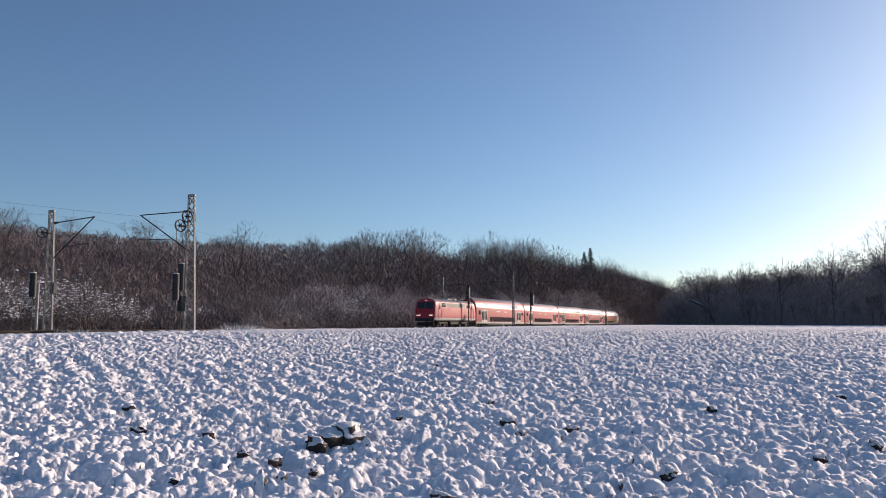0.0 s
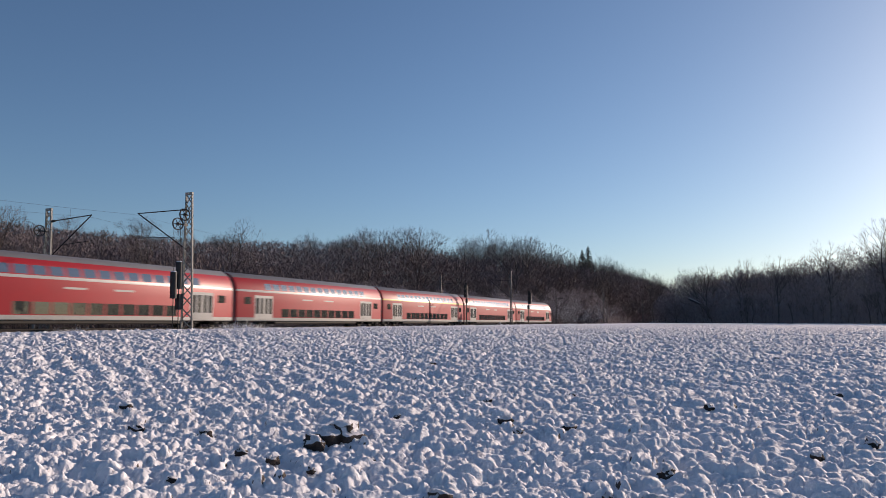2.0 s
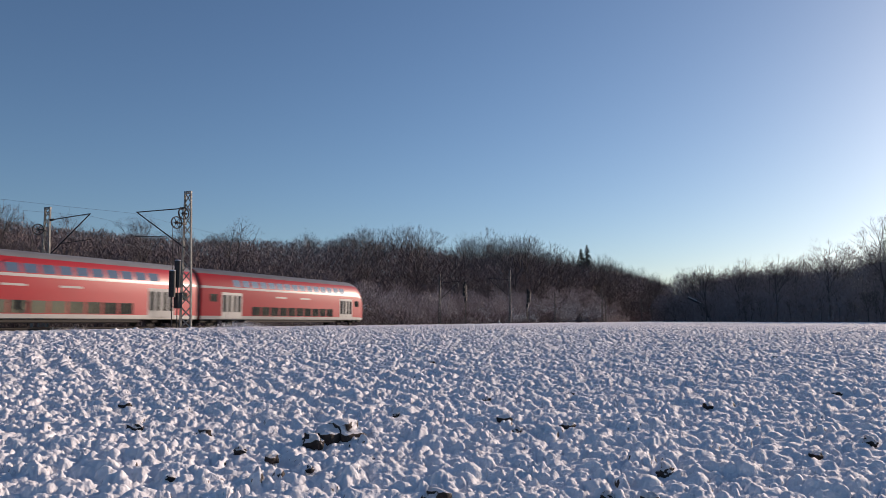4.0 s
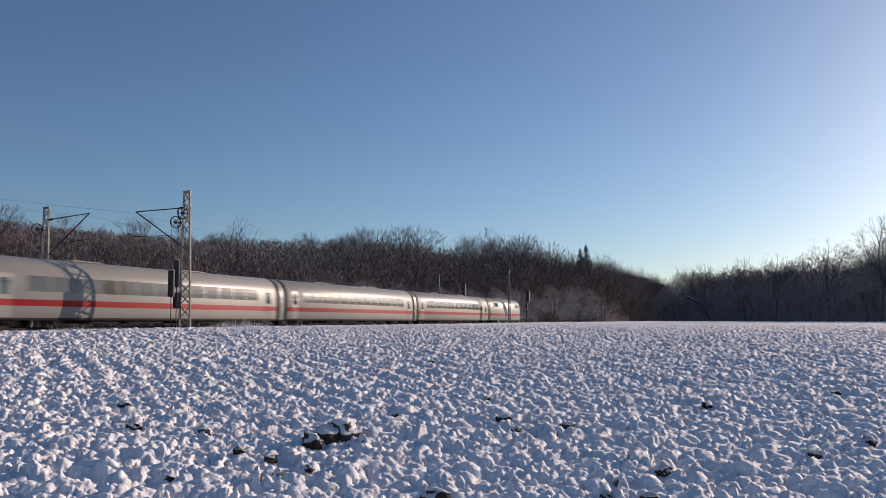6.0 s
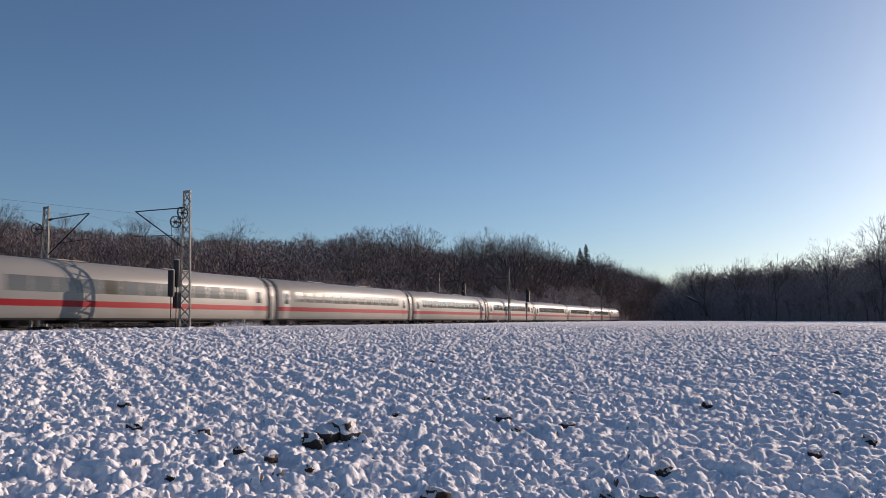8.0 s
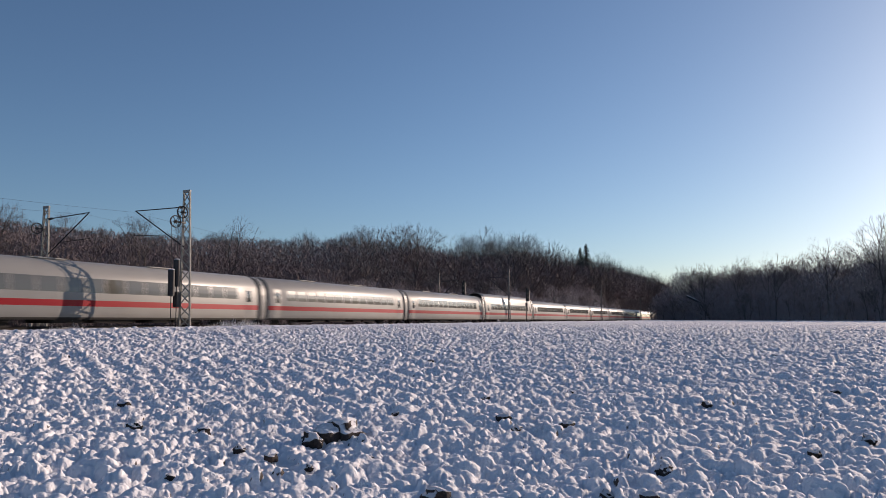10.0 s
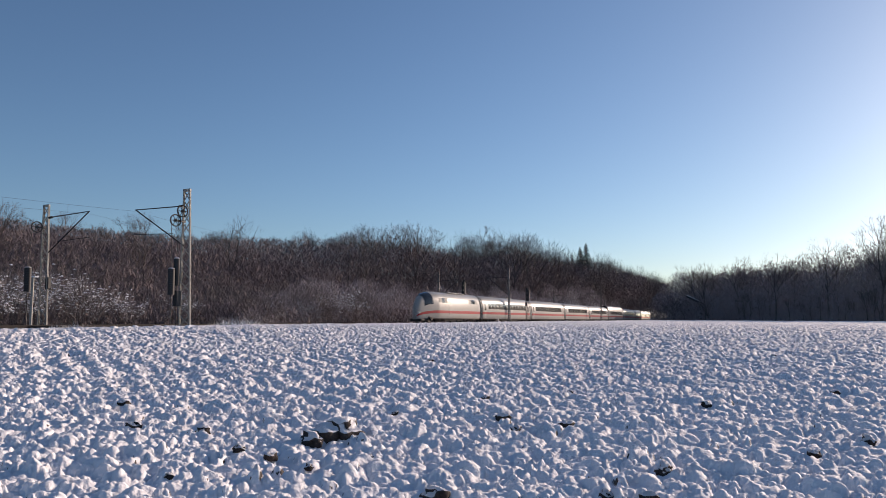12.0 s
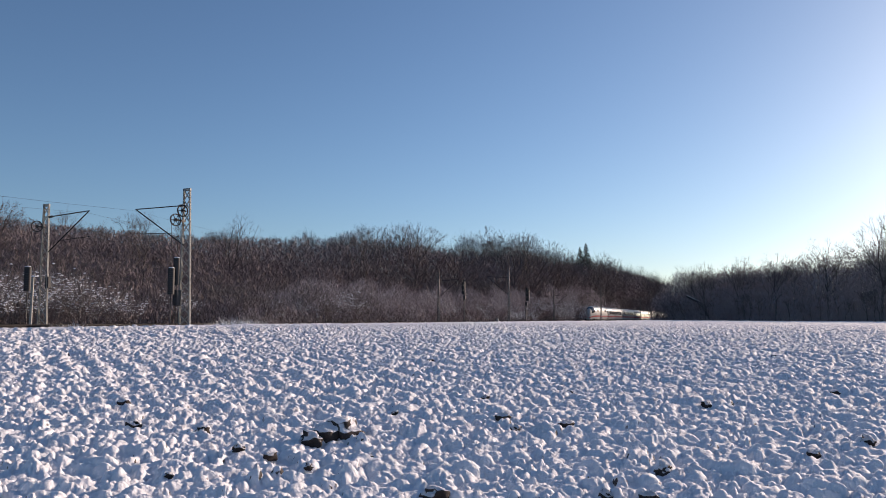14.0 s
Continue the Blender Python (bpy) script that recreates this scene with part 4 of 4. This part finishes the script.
def build_left_wood():
    rng = random.Random(5)
    for i in range(100):
        y = 28 + 490 * ((i + rng.random()) / 100) ** 1.15
        deep = rng.uniform(2, 30)
        x = -float(wood_front(y)) - deep
        h = max(6.0, (float(skyline(y)) * (-x / 72) ** 0.6 + 2.5) * rng.uniform(0.98, 1.2) - float(rise(x)))
        plant("deciduous_tree", "bare grey deciduous tree in the winter wood", "trees across the tracks", x, y, h / 19, rng, TALL[i % 6])
    for i in range(60):
        y = 33 + 420 * ((i + rng.random()) / 60) ** 1.2
        x = -float(wood_front(y)) + rng.uniform(-4, 4)
        plant("young_tree", "slim bare young tree at the wood's edge", "young trees", x, y, float(skyline(y)) / 11 * rng.uniform(0.4, 0.55), rng, YOUNG[i % 4])
    for i in range(90):
        y = 28 + 420 * ((i + rng.random()) / 90) ** 1.3
        x = -rng.uniform(48.5, 57) + max(0, y - 250) * 0.012
        plant("shrub", "leafless brown shrub on the railway bank", "shrubs", x, y, rng.uniform(0.5, 1.05), rng, SHRUBS[i % 3], "shrub")
    for x, y, s in ((-50.0, 36.5, 0.95), (-50.5, 39.5, 1.0), (-50, 42, 1.05), (-50.3, 45, 1.0), (-50, 47.5, 0.9), (-50, 50, 0.7), (-51.5, 32, 0.9), (-51, 58, 0.75), (-50.5, 72, 0.7), (-50.5, 84, 0.9), (-51, 89, 1.2), (-51.5, 93, 1.1), (-50.5, 79, 0.7), (-51, 110, 0.8), (-50, 124, 0.9), (-50, 142, 0.9), (-49, 160, 1.1), (-49, 172, 1.1), (-48, 184, 1.3), (-48, 196, 1.3), (-47.5, 208, 1.5), (-47.5, 222, 1.5), (-47, 240, 1.6), (-47, 262, 1.6), (-45.8, 152, 0.7), (-45.8, 158, 0.8), (-45.6, 166, 0.6), (-45.8, 196, 0.9), (-45.8, 204, 1.0), (-46, 228, 1.1)):
        plant("snowy_shrub", "leafless shrub with snow clinging to its twigs", "snowy shrubs", x, y, s, rng, SNOWY[int(y) % 3], "shrub")
    for i, (x, y, h) in enumerate(((-70, 148, 20), (-71, 157, 20), (-58, 193, 22), (-61, 201, 24), (-58, 210, 23.5), (-62, 218, 24), (-57, 228, 23), (-60, 238, 23), (-57, 247, 21.5), (-66, 124, 16), (-68, 132, 17))):
        plant("deciduous_tree", "tall bare tree standing out of the winter wood", "trees across the tracks", x, y, (h - float(rise(x)) * 0.6) / 18.5, rng, TALL[(i * 2 + 1) % 6])
    t = spruce_meshes(9, 30.5)
    plant("spruce", "dark green spruce rising out of the bare wood", "", -60, 303, 1.0, rng, t)
    plant("spruce", "small dark green spruce beside a taller one", "", -61, 296, 0.92, rng, t)


def right_edge(u):
    """A point along the front of the wood beyond the field, u from 0 at the track to 1."""
    return -33.0 + 82 * u, 278 - 145 * u


def right_top(u):
    return np.interp(u, [0, 0.05, 0.1, 0.3, 0.45, 0.6, 0.7, 1.1], [15, 18, 17, 16.5, 17, 19.5, 21, 22])


def build_right_wood():
    rng = random.Random(6)
    for i in range(74):
        u = (i + rng.random()) / 74 * 1.1
        x, y = right_edge(u)
        back = rng.uniform(2, 34)
        h = float(right_top(u)) * rng.uniform(0.85, 1.1)
        plant("deciduous_tree", "bare dark deciduous tree in the wood beyond the field", "trees beyond the field", x + back * 0.8, y + back, h / 19, rng, TALL[(i * 5) % 6])
    for i in range(40):
        u = (i + rng.random()) / 40 * 1.1
        x, y = right_edge(u)
        plant("young_tree", "slim bare young tree at the field's far edge", "young trees", x + rng.uniform(-1, 4), y + rng.uniform(-1, 6), rng.uniform(0.5, 0.8), rng, YOUNG[i % 4])


def build_thicket(name, label, count, seed, place, mat, width=1.0, crowns=0.34, low=0.85):
    """The wood's tangled depth, too fine to count: thin twigs at all slants, in rounded crowns."""
    rng = np.random.default_rng(seed)
    x, y, top = place(rng, count)
    top = top * (1.08 - crowns + crowns * bumps(x, y, 5.5, seed + 50, 0.9))
    z0 = land(x, y) + rng.random(count) ** low * top * 0.95
    ln = rng.uniform(0.3, 0.8, count) * width ** 0.5 * np.clip(0.25 + y / 165, 0.42, 1.3)
    lean = rng.normal(0, 0.7, (count, 2))
    w = rng.uniform(0.018, 0.042, count) * width * (0.18 + np.maximum(y, 0) / 74)
    a = rng.uniform(0, np.pi, count)
    dx, dy = np.cos(a) * w, np.sin(a) * w
    p0 = np.stack([x - dx, y - dy, z0], -1)
    p1 = np.stack([x + dx, y + dy, z0], -1)
    p2 = np.stack([x + lean[:, 0] * ln, y + lean[:, 1] * ln, z0 + ln], -1)
    v = np.stack([p0, p1, p2], 1).reshape(-1, 3)
    me = bpy.data.meshes.new(name)
    me.from_pydata(v.tolist(), [], np.arange(count * 3).reshape(-1, 3).tolist())
    me.materials.append(mat)
    tagged(new(name, me), label, "thicket", kind="stuff")


def left_place(rng, n):
    y = 22 + 560 * rng.random(n) ** 1.45
    front = wood_front(y)
    deep = rng.random(n) ** 1.2 * 42 - 12
    x = np.minimum(-(front + deep), -48.5)
    top = np.where(deep > 4, np.maximum(2.5, (skyline(y) * (-x / 72) ** 0.6 + 2.5) * 1.02 - rise(x)), np.interp(deep, [-12, -4, 4], [2.0, 4.5, 7.0]))
    return x, y, top


def edge_place(rng, n):
    """The rimed bushes along the foot of the wood, coloured pale for sunlit haze."""
    y = 62 + 260 * rng.random(n) ** 1.25
    x = -rng.uniform(48.0, 55.5, n) + np.clip(y - 200, 0, 90) * 0.02
    return x, y, np.interp(y, [62, 80, 130, 180, 210, 245, 280, 320], [3.0, 6.0, 8.0, 9.0, 11.0, 16.0, 14.0, 9.0]) * np.clip((-46.0 - x) / 4, 0.35, 1)


def right_place(rng, n):
    u = rng.random(n) ** 1.35 * 1.1
    x, y = right_edge(u)
    back = rng.random(n) * 60
    return x + back * 0.8, y + back, right_top(u) * 0.98 * np.clip(0.45 + back / 12, 0, 1 + back / 260)


def build_far_wood():
    """The wood that closes the view along the line, where the track bends out of sight."""
    rng = random.Random(8)
    for i in range(20):
        plant("deciduous_tree", "tall bare tree in the far wood", "far trees", -95 + 4.4 * i + rng.uniform(-2, 2), rng.uniform(640, 670), rng.uniform(1.45, 1.65), rng, TALL[i % 6])


def far_place(rng, n):
    return rng.uniform(-100, -5, n), rng.uniform(645, 675, n), np.full(n, 26.0)


def build_fallen_trunk():
    """A broken trunk that leans in the wood's edge beyond the field."""
    x, y = right_edge(0.22)
    log = thing("fallen_trunk", "broken grey trunk leaning in the wood's edge", "log", at=pose(x + 1, y - 0.5, float(land(x, y))))
    part("trunk", Geo().tube((-3.4, 0, 7.6), (0.5, 0.3, 5.6), 0.3, 0.34, BARK, 8, True).tube((0.5, 0.3, 5.6), (4.0, 0.6, -0.4), 0.34, 0.4, BARK, 8, True), log)
    part("snow_strip", Geo().tube((-3.3, 0, 7.86), (0.4, 0.3, 5.9), 0.16, 0.18, CAP, 6, True), log, "strip of snow")
    heap = thing("brush_heap", "low heap of cut brush under snow at the wood's corner", "brush pile", at=pose(-31.5, 262, float(land(-31.5, 262)) - 0.1))
    g = Geo()
    rng = random.Random(31)
    for i in range(60):
        a = rng.uniform(0, 6.283)
        p = Vector((rng.gauss(0, 0.9), rng.gauss(0, 0.7), rng.uniform(0, 0.6)))
        g.tube(p, p + Vector((math.cos(a), math.sin(a), rng.uniform(-0.1, 0.8))) * rng.uniform(0.8, 1.8), 0.05, 0.02, TWIG if i % 3 else CAP, 4)
    part("brushwood", g, heap)


build_left_wood()
build_right_wood()
build_fallen_trunk()
build_far_wood()
build_thicket("thicket", "grey-brown winter thicket far along the line", 22000, 23, far_place, BRUSH)
build_thicket("thicket", "dense brown winter thicket filling the wood across the tracks", 430000, 21, left_place, BRUSH, 1.45)
build_thicket("thicket", "grey rimed bushes along the wood's foot, coloured pale for sunlit haze", 110000, 24, edge_place, EDGE, 0.75, 0.75)
build_thicket("thicket", "dense dark winter thicket beyond the field", 215000, 22, right_place, RIMEHAZE, 1.0, 0.34, 1.3)


def tuft_mesh(seed):
    rng = random.Random(seed)
    g = Geo()
    for i in range(420):
        a, q = rng.uniform(0, 6.283), rng.random() ** 0.5
        p = Vector((math.cos(a) * q * 1.0, math.sin(a) * q * 0.7, -0.05))
        d = Vector((rng.gauss(0, 0.5), rng.gauss(0, 0.5), 1)).normalized() * rng.uniform(0.2, 0.55) * (1.15 - q * 0.7)
        side = Vector((math.cos(a + 1.5), math.sin(a + 1.5), 0)) * 0.018
        k = len(g.v)
        g.v.extend([tuple(p - side), tuple(p + side), tuple(p + d)])
        g.face([k, k + 1, k + 2], GRASS if rng.random() < 0.6 else CAP)
    return g.mesh("clump")


def build_tufts():
    rng = random.Random(17)
    kinds = [tuft_mesh(500 + i) for i in range(3)]
    spots = [(-30.7, 38.6, 1.3), (-30.6, 39.8, 1.9), (-30.8, 41.2, 1.7), (-30.6, 42.5, 1.2), (-30.8, 27.6, 1.2), (-30.9, 26.4, 0.9), (-30.7, 30.0, 0.8)]
    spots += [(-31.3 - rng.uniform(0, 0.9), 22 + 170 * rng.random() ** 1.3, rng.uniform(0.3, 0.7)) for i in range(46)]
    for i, (x, y, k) in enumerate(spots):
        plant("grass_tuft", "dry snow-dusted grass tuft at the field's edge", "grass tufts", x, y, k, rng, kinds[i % 3], "grass")


build_tufts()


# ---- what moves ----
def motions():
    """Both trains keep a steady speed: the regional towards -y, the express towards +y."""
    for car, behind, turn in REGIONAL:
        walk(car, [(t, pose(FAR, 91.6 - 42.3 * t + behind, 0, 0, 0, turn)) for t in (0.0, 7.0, 14.0)])
    for car, behind, turn in EXPRESS:
        walk(car, [(t, pose(NEAR, 124.6 + 52.18 * (t - 6.0) - behind, 0, 0, 0, turn)) for t in (0.0, 7.0, 14.0)])


motions()
